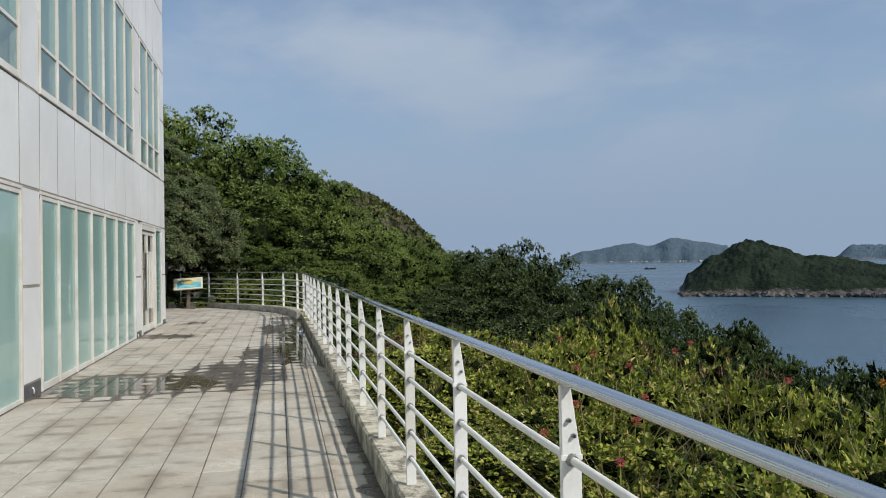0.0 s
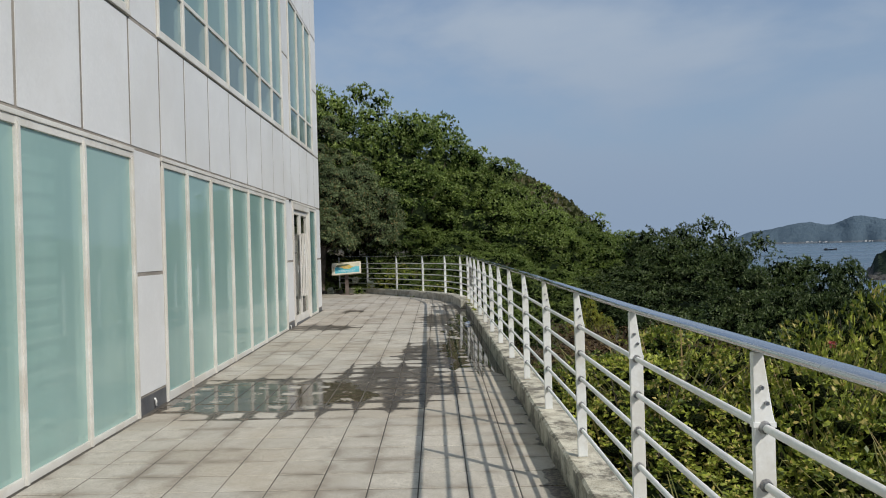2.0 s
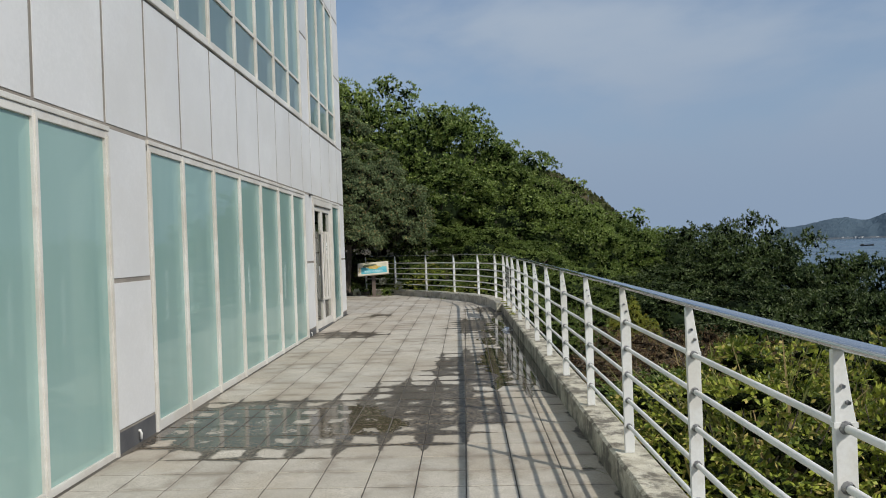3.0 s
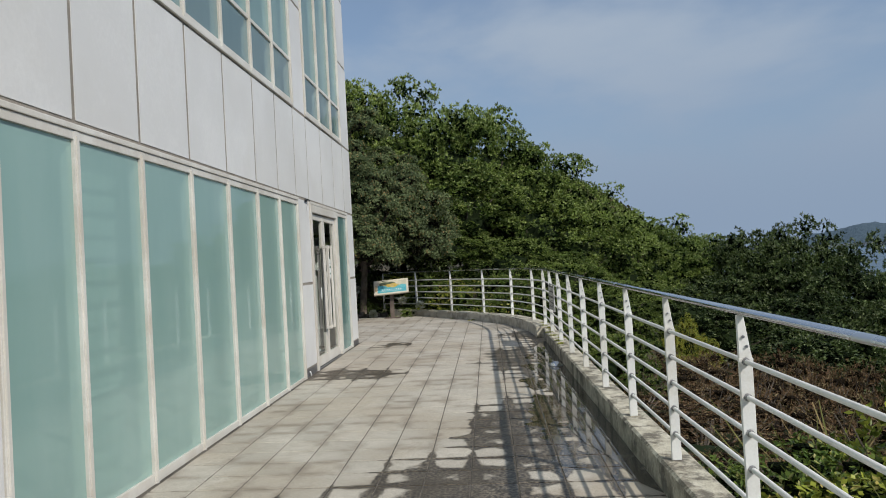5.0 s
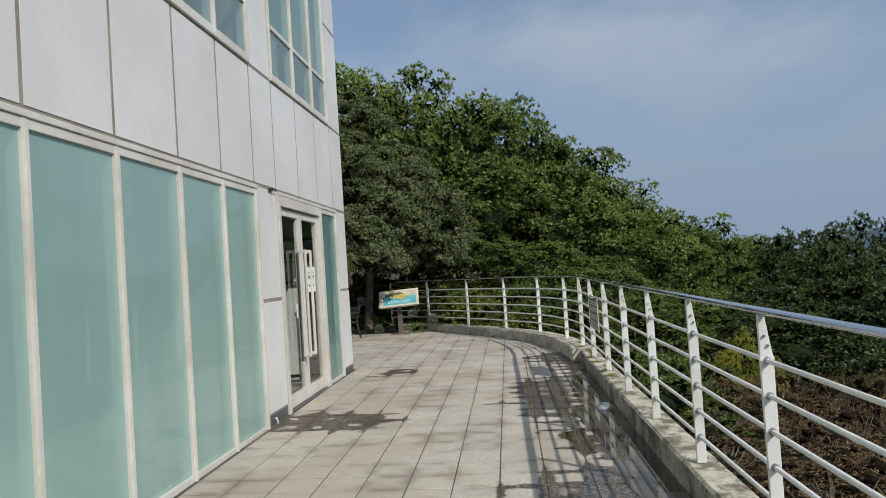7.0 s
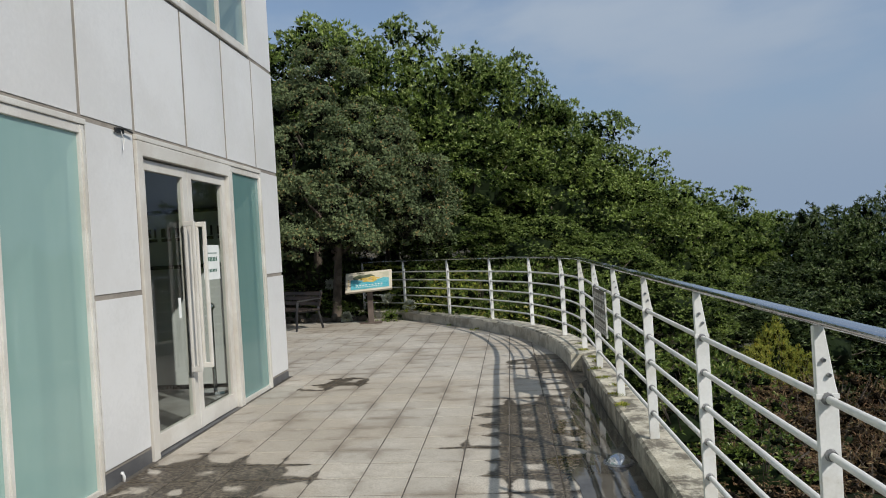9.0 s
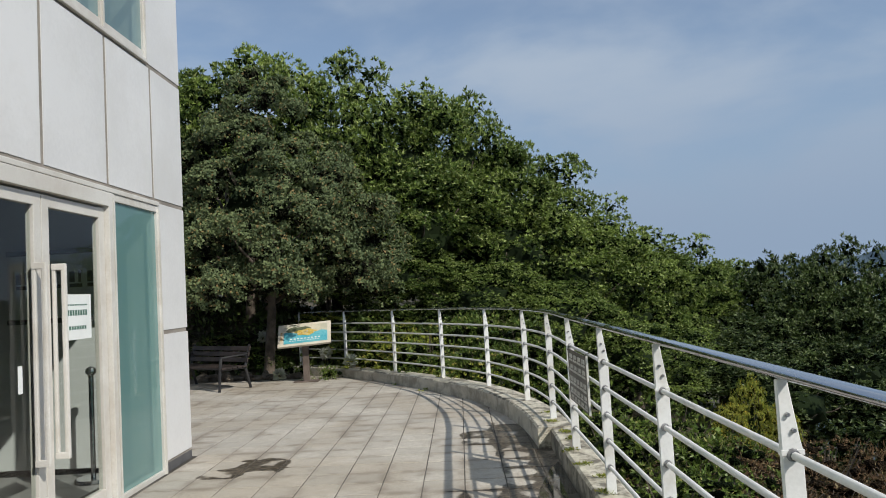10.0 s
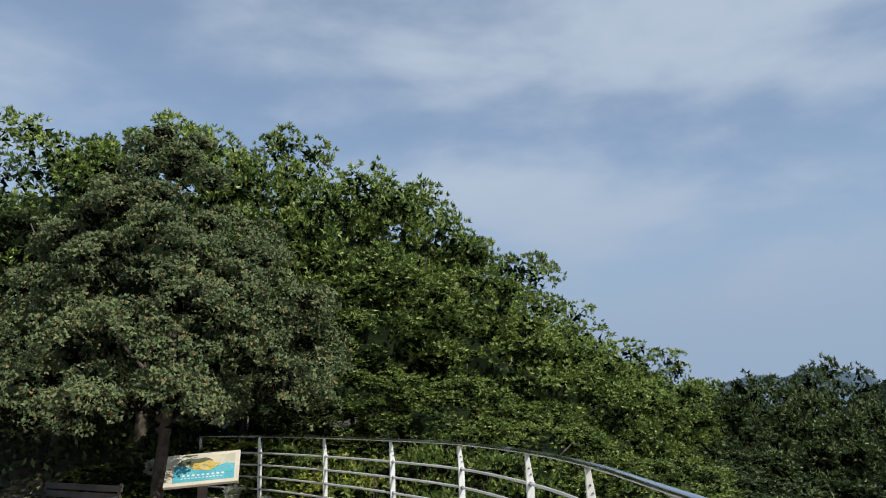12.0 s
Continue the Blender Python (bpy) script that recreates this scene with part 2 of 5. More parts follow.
M["post"] = surface("white_rail_paint", (0.70, 0.70, 0.68), (0.80, 0.80, 0.78), 0.38, scale=3, fine=90, bump=0.05, depth=0.002, stain=(0.52, 0.47, 0.38), stain_amount=0.4)
M["bar"] = surface("white_bar_paint", (0.70, 0.69, 0.66), (0.80, 0.79, 0.76), 0.4, scale=3, fine=90, bump=0.05, depth=0.002)
M["steel"] = surface("polished_steel", (0.58, 0.59, 0.61), (0.63, 0.64, 0.66), 0.20, metal=1.0, scale=1.5, fine=3, bump=0.0, depth=0.002)
M["bolt"] = surface("dull_steel", (0.25, 0.25, 0.26), (0.4, 0.4, 0.41), 0.35, metal=1.0)
M["kerb"] = surface("weathered_concrete", (0.44, 0.40, 0.31), (0.64, 0.60, 0.49), 0.85, scale=9, fine=60, bump=0.7, depth=0.014, stain=(0.12, 0.105, 0.08), stain_amount=0.9)
# Stained concrete, its base darkened to paint shade on the straight run's inner face.
M["kerb_shaded_face"] = surface("shaded_stained_concrete", (0.24, 0.215, 0.172), (0.50, 0.46, 0.38), 0.65, scale=5, fine=30, bump=0.6, depth=0.014, stain=(0.06, 0.055, 0.045), stain_amount=0.85)
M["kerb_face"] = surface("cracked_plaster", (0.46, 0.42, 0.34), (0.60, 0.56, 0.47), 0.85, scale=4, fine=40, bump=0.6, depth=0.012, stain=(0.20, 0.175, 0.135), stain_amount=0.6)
M["mortar"] = surface("dark_joint", (0.05, 0.043, 0.035), (0.13, 0.115, 0.095), 0.9, scale=1.2)
M["tile"] = tile_mat()
M["interior"] = surface("interior_wall", (0.27, 0.28, 0.275), (0.34, 0.345, 0.34), 0.8)
M["interior_floor"] = surface("interior_floor_grey", (0.20, 0.19, 0.18), (0.28, 0.27, 0.26), 0.4)
M["blind"] = surface("pale_blind", (0.62, 0.66, 0.62), (0.72, 0.74, 0.70), 0.7)
M["soil"] = surface("hillside_soil", (0.035, 0.032, 0.018), (0.085, 0.07, 0.04), 0.95, scale=0.3, fine=6, bump=0.6, depth=0.15)
M["bark"] = surface("grey_brown_bark", (0.07, 0.055, 0.042), (0.16, 0.13, 0.10), 0.9, scale=6, fine=50, bump=0.7, depth=0.02)
M["wood"] = surface("dark_bench_wood", (0.022, 0.016, 0.013), (0.05, 0.036, 0.03), 0.6, scale=5, fine=90, bump=0.3)
M["iron"] = surface("dark_iron", (0.03, 0.03, 0.032), (0.06, 0.06, 0.06), 0.5, metal=0.3)
M["rock"] = surface("garden_rock", (0.09, 0.072, 0.052), (0.22, 0.18, 0.135), 0.9, scale=4, fine=30, bump=0.7, depth=0.03)
# Near-black core inside crowns: the shade in their gaps is put into its colour.
M["shade_core"] = leaf_mat("inner_foliage", (0.007, 0.012, 0.005), (0.014, 0.024, 0.008), (0.02, 0.018, 0.01), through_light=0.05, rough=1.0)
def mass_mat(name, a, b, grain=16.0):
    """The leafy body of a clump, between the single leaves, darkened to imitate shade."""
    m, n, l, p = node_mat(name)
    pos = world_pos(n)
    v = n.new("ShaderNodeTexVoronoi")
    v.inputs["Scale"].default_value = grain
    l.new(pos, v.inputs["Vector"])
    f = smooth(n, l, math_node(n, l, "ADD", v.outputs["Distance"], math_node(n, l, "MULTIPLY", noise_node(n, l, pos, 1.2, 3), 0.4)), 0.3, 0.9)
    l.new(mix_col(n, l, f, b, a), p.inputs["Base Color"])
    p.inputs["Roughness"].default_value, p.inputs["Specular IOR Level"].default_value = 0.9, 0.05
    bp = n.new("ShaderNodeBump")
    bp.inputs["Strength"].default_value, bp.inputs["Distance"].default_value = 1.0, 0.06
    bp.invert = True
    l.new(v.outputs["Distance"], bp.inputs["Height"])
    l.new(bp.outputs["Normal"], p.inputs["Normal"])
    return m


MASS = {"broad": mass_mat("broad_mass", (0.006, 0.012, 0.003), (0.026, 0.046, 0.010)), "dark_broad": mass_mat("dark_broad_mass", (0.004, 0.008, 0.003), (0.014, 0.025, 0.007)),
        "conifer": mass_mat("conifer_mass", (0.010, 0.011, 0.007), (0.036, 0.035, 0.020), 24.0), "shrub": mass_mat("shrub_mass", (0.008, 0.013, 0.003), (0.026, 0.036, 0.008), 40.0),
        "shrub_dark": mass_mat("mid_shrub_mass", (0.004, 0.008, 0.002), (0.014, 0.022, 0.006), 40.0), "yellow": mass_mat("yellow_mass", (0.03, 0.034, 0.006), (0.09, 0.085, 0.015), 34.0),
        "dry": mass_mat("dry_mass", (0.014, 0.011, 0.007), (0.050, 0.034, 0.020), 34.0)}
M["broad"] = leaf_mat("broad_leaf", (0.042, 0.080, 0.016), (0.285, 0.370, 0.084), (0.38, 0.44, 0.16), 0.12, rough=0.36, through_light=0.10)
# About one leaf in seven is paler: leaf glints put into the colour.
M["dark_broad"] = leaf_mat("dark_broad_leaf", (0.015, 0.030, 0.009), (0.112, 0.156, 0.046), (0.21, 0.25, 0.12), 0.14, rough=0.4, through_light=0.07)
M["conifer"] = leaf_mat("blue_conifer_leaf", (0.056, 0.082, 0.038), (0.188, 0.232, 0.102), (0.25, 0.180, 0.075), 0.07, rough=0.6, through_light=0.05, patch=1.3)
M["shrub"] = leaf_mat("yellow_green_leaf", (0.060, 0.095, 0.015), (0.41, 0.44, 0.068), (0.46, 0.38, 0.12), 0.14, rough=0.4, patch=1.5, through_light=0.15)
M["shrub_dark"] = leaf_mat("mid_green_leaf", (0.040, 0.075, 0.015), (0.160, 0.220, 0.045), (0.30, 0.30, 0.10), 0.08, rough=0.35, patch=1.5, through_light=0.10)
M["yellow"] = leaf_mat("yellow_leaf", (0.20, 0.25, 0.04), (0.50, 0.49, 0.10), (0.55, 0.40, 0.05), 0.1, patch=2)
M["ridge"] = leaf_mat("ridge_scrub_leaf", (0.045, 0.055, 0.020), (0.115, 0.115, 0.048), (0.14, 0.11, 0.06), 0.1, rough=0.8, through_light=0.1, patch=0.12)
M["dry"] = leaf_mat("dry_brown_leaf", (0.105, 0.062, 0.036), (0.21, 0.128, 0.066), (0.30, 0.24, 0.13), 0.14, rough=0.7, through_light=0.1, patch=1.2)
M["straw"] = leaf_mat("straw_blade", (0.10, 0.12, 0.03), (0.24, 0.22, 0.08), (0.30, 0.22, 0.10), 0.2, rough=0.6, patch=2)
M["red_flower"] = leaf_mat("red_petal", (0.42, 0.06, 0.09), (0.55, 0.13, 0.15), (0.6, 0.2, 0.1), 0.1)
M["orange_flower"] = leaf_mat("orange_petal", (0.65, 0.22, 0.03), (0.75, 0.32, 0.05), (0.7, 0.4, 0.1), 0.1)
M["white_flower"] = leaf_mat("white_petal", (0.6, 0.62, 0.5), (0.75, 0.75, 0.68), (0.6, 0.6, 0.4), 0.1)


# ---- mesh helpers ----
def mesh_object(name, me, material, parent=None, label=""):
    if material and not me.materials:
        me.materials.append(material)
    ob = new(name, me)
    if parent:
        ob.parent = parent
    if label:
        ob["label"] = label
    return ob


def part(name, bm, material, parent=None, label="", smooth_faces=False):
    me = bpy.data.meshes.new(name)
    bm.to_mesh(me)
    bm.free()
    if smooth_faces:
        for f in me.polygons:
            f.use_smooth = True
    return mesh_object(name, me, material, parent, label)


def add_box(bm, x0, x1, y0, y1, z0, z1, bevel=0.0):
    r = bmesh.ops.create_cube(bm, size=1.0, matrix=Matrix.Translation(((x0 + x1) / 2, (y0 + y1) / 2, (z0 + z1) / 2)) @ Matrix.Diagonal((abs(x1 - x0), abs(y1 - y0), abs(z1 - z0), 1)))
    if bevel:
        es = list({e for v in r["verts"] for e in v.link_edges})
        bmesh.ops.bevel(bm, geom=es, offset=bevel, segments=2, affect="EDGES", profile=0.6)
    return r["verts"]


def box(x0, x1, y0, y1, z0, z1, bevel=0.0):
    bm = bmesh.new()
    add_box(bm, x0, x1, y0, y1, z0, z1, bevel)
    return bm


def add_tube(bm, pts, radii, seg=10, squash=1.0, caps=True):
    """A tube through points; radii one or many; squash flattens it in height."""
    pts = [Vector(p) for p in pts]
    if not isinstance(radii, (list, tuple)):
        radii = [radii] * len(pts)
    rings = []
    for i, p in enumerate(pts):
        t = (pts[min(i + 1, len(pts) - 1)] - pts[max(i - 1, 0)]).normalized()
        up = Vector((0, 0, 1)) if abs(t.z) < 0.95 else Vector((0, 1, 0))
        s = t.cross(up).normalized()
        u = s.cross(t).normalized()
        rings.append([bm.verts.new(p + radii[i] * (math.cos(a) * s + squash * math.sin(a) * u)) for a in (2 * math.pi * k / seg for k in range(seg))])
    for a, b in zip(rings, rings[1:]):
        for k in range(seg):
            bm.faces.new((a[k], a[(k + 1) % seg], b[(k + 1) % seg], b[k]))
    if caps:
        bm.faces.new(rings[0][::-1])
        bm.faces.new(rings[-1])


def tube(pts, radii, seg=10, squash=1.0):
    bm = bmesh.new()
    add_tube(bm, pts, radii, seg, squash)
    bmesh.ops.recalc_face_normals(bm, faces=bm.faces)
    return bm


def empty(name, at=(0, 0, 0), rz=0.0):
    ob = new(name)
    ob.matrix_basis = pose(*at, 0, 0, rz)
    return ob


def smoothstep(a, b, x):
    x = min(max((x - a) / (b - a), 0.0), 1.0)
    return x * x * (3 - 2 * x)


# ---- the plan ----
FACE = -2.93            # plane of the facade
CORNER = 20.22          # its far end


def floor_z(x, y):
    return -0.06 + 0.009 * (min(y, 19.0) - 10) - 0.012 * (min(max(x, -4.5), 1.0) + 2.93)


def kerb_z(y):
    return 0.063 + 0.0074 * (min(max(y, 6.0), 20.0) - 6)


def rail_x(y):
    """x of the straight run of the railing, drawing in a little towards its near end."""
    return 0.88 - 0.0135 * y - 0.0055 * max(0.0, 10 - y)


POST_LINE = [(rail_x(y), y) for y in (-3.2, -1.9, -0.6, 0.7, 2.0, 3.3, 4.6, 5.9, 7.2, 8.55, 9.9, 11.25, 12.55, 13.85, 15.18, 16.46, 17.76, 19.05)] + [
    (0.61, 20.4), (0.47, 21.65), (0.08, 23.1), (-0.57, 24.35), (-1.42, 25.65), (-2.46, 26.95), (-3.5, 27.8)]


def spline(points, steps):
    """Points along a smooth curve through the given ones, with a mark where a given one lies."""
    pts = [Vector((*p, 0)) for p in points]
    pts = [2 * pts[0] - pts[1]] + pts + [2 * pts[-1] - pts[-2]]
    made = []
    for i in range(1, len(pts) - 2):
        a, b, c, d = pts[i - 1:i + 3]
        for k in range(steps):
            t = k / steps
            made.append(0.5 * (2 * b + (c - a) * t + (2 * a - 5 * b + 4 * c - d) * t * t + (3 * b - a - 3 * c + d) * t ** 3))
    made.append(pts[-2])
    return made


RAIL = spline(POST_LINE, 6)


def side(i):
    """The level direction out over the edge at point i of the rail."""
    t = (RAIL[min(i + 1, len(RAIL) - 1)] - RAIL[max(i - 1, 0)]).normalized()
    return Vector((t.y, -t.x, 0))


def edge_x(y):
    """x of the rail at y."""
    for a, b in zip(RAIL, RAIL[1:]):
        if a.y <= y <= b.y:
            return a.x + (b.x - a.x) * (y - a.y) / (b.y - a.y)
    return RAIL[0].x if y < RAIL[0].y else -3.6


# ---- ground, sea, far land ----
SEA = -24.0


def land_z(x, y):
    z = 0.55 - 0.40 * (x + 1.0) if x > -1 else 0.55 - 0.16 * (x + 1.0)
    if x > 15:
        z -= 0.25 * (x - 15)
    z -= 0.55 * (1 - smoothstep(22, 30, y))
    z = max(z, -60)
    if x < -1:
        z = min(z, 9.0)
    # the terrace and the house stand on a cut and filled shelf
    inside = (1 - smoothstep(0.6, 2.2, x)) * (1 - smoothstep(26.4, 29.0, y + 0.25 * min(0, x + 3)))
    z = z * (1 - inside) + -0.62 * inside
    # ridge beyond the wood
    ridge = 16.4 - 0.03 * max(0, x - 9) ** 1.95 + 0.02 * max(0, -x)
    w = math.exp(-((y - 150) / 42) ** 2)
    z = z * (1 - w) + max(ridge, -60) * w
    if y > 150:
        z -= 0.2 * (y - 150) * (1 - w)
    z += 0.5 * noise.noise(Vector((x * 0.11, y * 0.11, 0))) * smoothstep(3, 15, abs(x) + max(0, y - 28))
    return z


def grid_mesh(name, xs, ys, height, material):
    me = bpy.data.meshes.new(name)
    vs = [(x, y, height(x, y)) for y in ys for x in xs]
    w = len(xs)
    fs = [(j * w + i, j * w + i + 1, (j + 1) * w + i + 1, (j + 1) * w + i) for j in range(len(ys) - 1) for i in range(w - 1)]
    me.from_pydata(vs, [], fs)
    for f in me.polygons:
        f.use_smooth = True
    return mesh_object(name, me, material)


xs = [-260, -200, -150, -110, -80, -60] + list(np.arange(-45, 45, 1.5)) + [48, 54, 62, 72, 85, 100, 120, 150, 200]
ys = [-160, -110, -75, -50, -35] + list(np.arange(-25, 60, 1.5)) + list(np.arange(62, 200, 5)) + [210, 240, 280, 340]
tagged(grid_mesh("ground", [float(x) for x in xs], [float(y) for y in ys], land_z, M["soil"]), "dark hillside soil falling towards the sea", "ground", kind="structure")


def sea_mat():
    m, n, l, p = node_mat("sea_water")
    pos = world_pos(n)
    big = noise_node(n, l, pos, 0.006, 4)
    l.new(mix_col(n, l, smooth(n, l, big, 0.35, 0.65), (0.035, 0.075, 0.115), (0.055, 0.105, 0.15)), p.inputs["Base Color"])
    l.new(smooth(n, l, big, 0.35, 0.65, 0.22, 0.34), p.inputs["Roughness"])
    p.inputs["IOR"].default_value = 1.33
    bp = n.new("ShaderNodeBump")
    bp.inputs["Strength"].default_value, bp.inputs["Distance"].default_value = 0.35, 0.5
    st = n.new("ShaderNodeMapping")
    st.inputs["Scale"].default_value = (0.6, 1.6, 1)
    l.new(pos, st.inputs["Vector"])
    l.new(noise_node(n, l, st.outputs[0], 0.35, 6, 0.6), bp.inputs["Height"])
    l.new(bp.outputs["Normal"], p.inputs["Normal"])
    return m


M["sea"] = sea_mat()
bm = bmesh.new()
bmesh.ops.create_circle(bm, cap_ends=True, segments=96, radius=4900, matrix=Matrix.Translation((0, 0, SEA)))
tagged(part("water", bm, M["sea"]), "calm grey-blue sea reaching the horizon", "sea", kind="structure")


def island_mat(name, low, high, rock, top):
    m, n, l, p = node_mat(name)
    pos = world_pos(n)
    sep = n.new("ShaderNodeSeparateXYZ")
    l.new(pos, sep.inputs[0])
    a, b = noise_node(n, l, pos, 0.05, 6), noise_node(n, l, pos, 0.35, 4, 0.7)
    green = mix_col(n, l, smooth(n, l, math_node(n, l, "MULTIPLY_ADD", b, 0.6, math_node(n, l, "MULTIPLY", a, 0.6)), 0.4, 0.8), low, high)
    h = math_node(n, l, "MULTIPLY_ADD", a, 14.0, math_node(n, l, "MULTIPLY", b, 4.0))
    f = smooth(n, l, math_node(n, l, "SUBTRACT", sep.outputs[2], h), SEA + top - 1.0, SEA + top + 0.6)
    stone = mix_col(n, l, smooth(n, l, noise_node(n, l, pos, 0.5, 6, 0.7), 0.35, 0.65), tuple(c * 0.35 for c in rock), rock)
    l.new(mix_col(n, l, f, stone, green), p.inputs["Base Color"])
    p.inputs["Roughness"].default_value = 0.9
    p.inputs["Specular IOR Level"].default_value = 0.1
    bp = n.new("ShaderNodeBump")
    bp.inputs["Strength"].default_value, bp.inputs["Distance"].default_value = 0.9, 2.0
    l.new(b, bp.inputs["Height"])
    l.new(bp.outputs["Normal"], p.inputs["Normal"])
    return m


def island(name, az0, az1, distance, profile, depth, nx, ny, rough, material, label, cliff=0.0):
    """A hilly island across the directions az0..az1 (degrees from y to x), its skyline given as (share, height)."""
    def sky_line(s):
        for (s0, h0), (s1, h1) in zip(profile, profile[1:]):
            if s <= s1:
                return h0 + (h1 - h0) * smoothstep(s0, s1, s)
        return profile[-1][1]
    vs, fs = [], []
    for j in range(ny + 1):
        v = j / ny
        bow = math.sin(math.pi * v) ** 0.8
        for i in range(nx + 1):
            s = i / nx
            a = radians(az0 + (az1 - az0) * s)
            d = distance + depth * (v - 0.0)
            h = sky_line(s) * bow
            if cliff and v > 0:
                h = max(h, min(sky_line(s), cliff * (0.6 + 0.8 * noise.noise(Vector((s * 30, v * 4, 2))))) * min(1, v * 9))
            if h > 0.5:
                q = Vector((math.sin(a) * d, math.cos(a) * d, 0)) * (15 / depth)
                h += rough * h ** 0.5 * (0.30 * noise.noise(q) + 0.22 * noise.noise(q * 2.7) + 0.12 * noise.noise(q * 6))
            wob = depth * 0.05 * noise.noise(Vector((s * 14, v * 2, 7))) * (1 - v)
            vs.append((math.sin(a) * (d + wob), math.cos(a) * (d + wob), SEA - 0.4 + max(h, 0)))
    w = nx + 1
    for j in range(ny):
        for i in range(nx):
            fs.append((j * w + i, j * w + i + 1, (j + 1) * w + i + 1, (j + 1) * w + i))
    me = bpy.data.meshes.new(name)
    me.from_pydata(vs, [], fs)
    return tagged(mesh_object(name, me, material), label, "island")


M["island"] = island_mat("island_scrub", (0.009, 0.017, 0.011), (0.025, 0.037, 0.021), (0.14, 0.13, 0.118), -4.4)
# Haze over the distance is painted into this pale blue base colour.
M["hazed_island"] = island_mat("hazed_island", (0.068, 0.102, 0.136), (0.096, 0.135, 0.165), (0.20, 0.225, 0.25), 0.0)
D1 = -SEA / math.tan(radians(2.75))


def el(deg, d):
    return d * math.tan(radians(deg)) + 1.47 - SEA


island("rocky_island", 30.2, 58, D1, [(0, 0), (0.03, el(-1.2, D1 + 45)), (0.09, el(0.1, D1 + 60)), (0.17, el(1.15, D1 + 60)), (0.24, el(0.7, D1 + 60)), (0.31, el(-0.1, D1 + 60)), (0.37, el(-0.15, D1 + 60)), (0.48, el(-0.75, D1 + 60)), (0.8, el(-1.4, D1)), (1, 0)],
       150, 260, 60, 1.6, M["island"], "dark scrub-covered island with a pale rocky shore in the sea", cliff=5.0)
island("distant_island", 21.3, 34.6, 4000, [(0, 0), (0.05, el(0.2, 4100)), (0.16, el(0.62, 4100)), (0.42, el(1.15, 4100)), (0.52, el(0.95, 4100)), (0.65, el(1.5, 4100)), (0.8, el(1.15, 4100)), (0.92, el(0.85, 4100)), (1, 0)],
       500, 220, 34, 1.2, M["hazed_island"], "distant hazy blue-green island with settlements along its shore")
island("distant_island", 40.3, 56, 4100, [(0, 0), (0.09, el(0.65, 4200)), (0.3, el(0.6, 4200)), (0.6, el(1.3, 4200)), (1, 0)], 500, 160, 26, 2.2, M["hazed_island"], "low hazy blue island far out at sea")

rock_rng = np.random.default_rng(77)
bm = bmesh.new()
for k in range(90):
    a, d, s = radians(24.5 + 8.5 * rock_rng.uniform() ** 0.8), 4000 + rock_rng.uniform(6, 40), rock_rng.uniform(3, 8)
    add_box(bm, math.sin(a) * d - s, math.sin(a) * d + s, math.cos(a) * d - s, math.cos(a) * d + s, SEA + 1, SEA + rock_rng.uniform(6, 11))
tagged(part("shore_house", bm, surface("pale_walls", (0.36, 0.37, 0.38), (0.52, 0.52, 0.51), 0.8), bpy.data.objects["distant_island"], "tiny pale houses along the far shore"), kind="stuff")
bm = bmesh.new()
for k in range(260):
    a, d = radians(30.4 + 27 * rock_rng.uniform()), D1 + rock_rng.uniform(-3, 5)
    s = rock_rng.uniform(0.6, 2.2)
    m = pose(math.sin(a) * d, math.cos(a) * d, SEA + rock_rng.uniform(-0.3, 1.5), rock_rng.uniform(0, 40), rock_rng.uniform(0, 40), rock_rng.uniform(0, 360)) @ Matrix.Diagonal((s * 1.5, s, s * 0.8, 1))
    got = bmesh.ops.create_icosphere(bm, subdivisions=1, radius=1.0, matrix=m)
    for v in got["verts"]:
        v.co += Vector(rock_rng.normal(size=3)) * 0.25 * s
M["shore"] = surface("pale_shore_rock", (0.04, 0.037, 0.034), (0.155, 0.145, 0.132), 0.9, scale=0.3, fine=2.0, bump=0.6, depth=0.5)
tagged(part("shore_rock", bm, M["shore"], bpy.data.objects["rocky_island"], "pale broken rocks along the waterline"), kind="stuff")

# small working boat out on the water
boat = tagged(empty("boat", (792.0, 1478.0, SEA), -28), "small dark working boat far out on the water", "boat")
bm = bmesh.new()
stations = [(-11, 2.2, 2.6), (-4, 3.1, 2.2), (6, 2.8, 2.6), (13, 0.3, 4.0)]
rings = [[bm.verts.new((x, -w, h)), bm.verts.new((x, -w * 0.6, -0.8)), bm.verts.new((x, w * 0.6, -0.8)), bm.verts.new((x, w, h))] for x, w, h in stations]
for a, b in zip(rings, rings[1:]):
    for k in range(4):
        bm.faces.new((a[k], a[(k + 1) % 4], b[(k + 1) % 4], b[k]))
bm.faces.new(rings[0])
bm.faces.new(rings[-1][::-1])
bmesh.ops.recalc_face_normals(bm, faces=bm.faces)
part("hull", bm, M["iron"], boat)
part("cabin", box(-9, -4, -2, 2, 2.0, 4.4, 0.2), M["shore"], boat, "pale cabin")
part("mast", tube([(2.0, 0, 1.5), (2.0, 0, 5.5)], 0.2, 6), M["iron"], boat)

# ---- terrace ----
terrace = tagged(empty("floor"), "pale square stone paving tiles, partly wet", "floor", kind="structure")
bm = bmesh.new()
outer = [RAIL[i] + side(i) * 0.10 for i in range(len(RAIL))]
ring = [(p.x, p.y) for p in outer] + [(-4.6, 27.6), (-13, 27.6), (-13, CORNER - 0.3), (FACE - 0.4, CORNER - 0.3), (FACE - 0.4, -3.2)]
bm.faces.new([bm.verts.new((x, y, 0)) for x, y in ring])
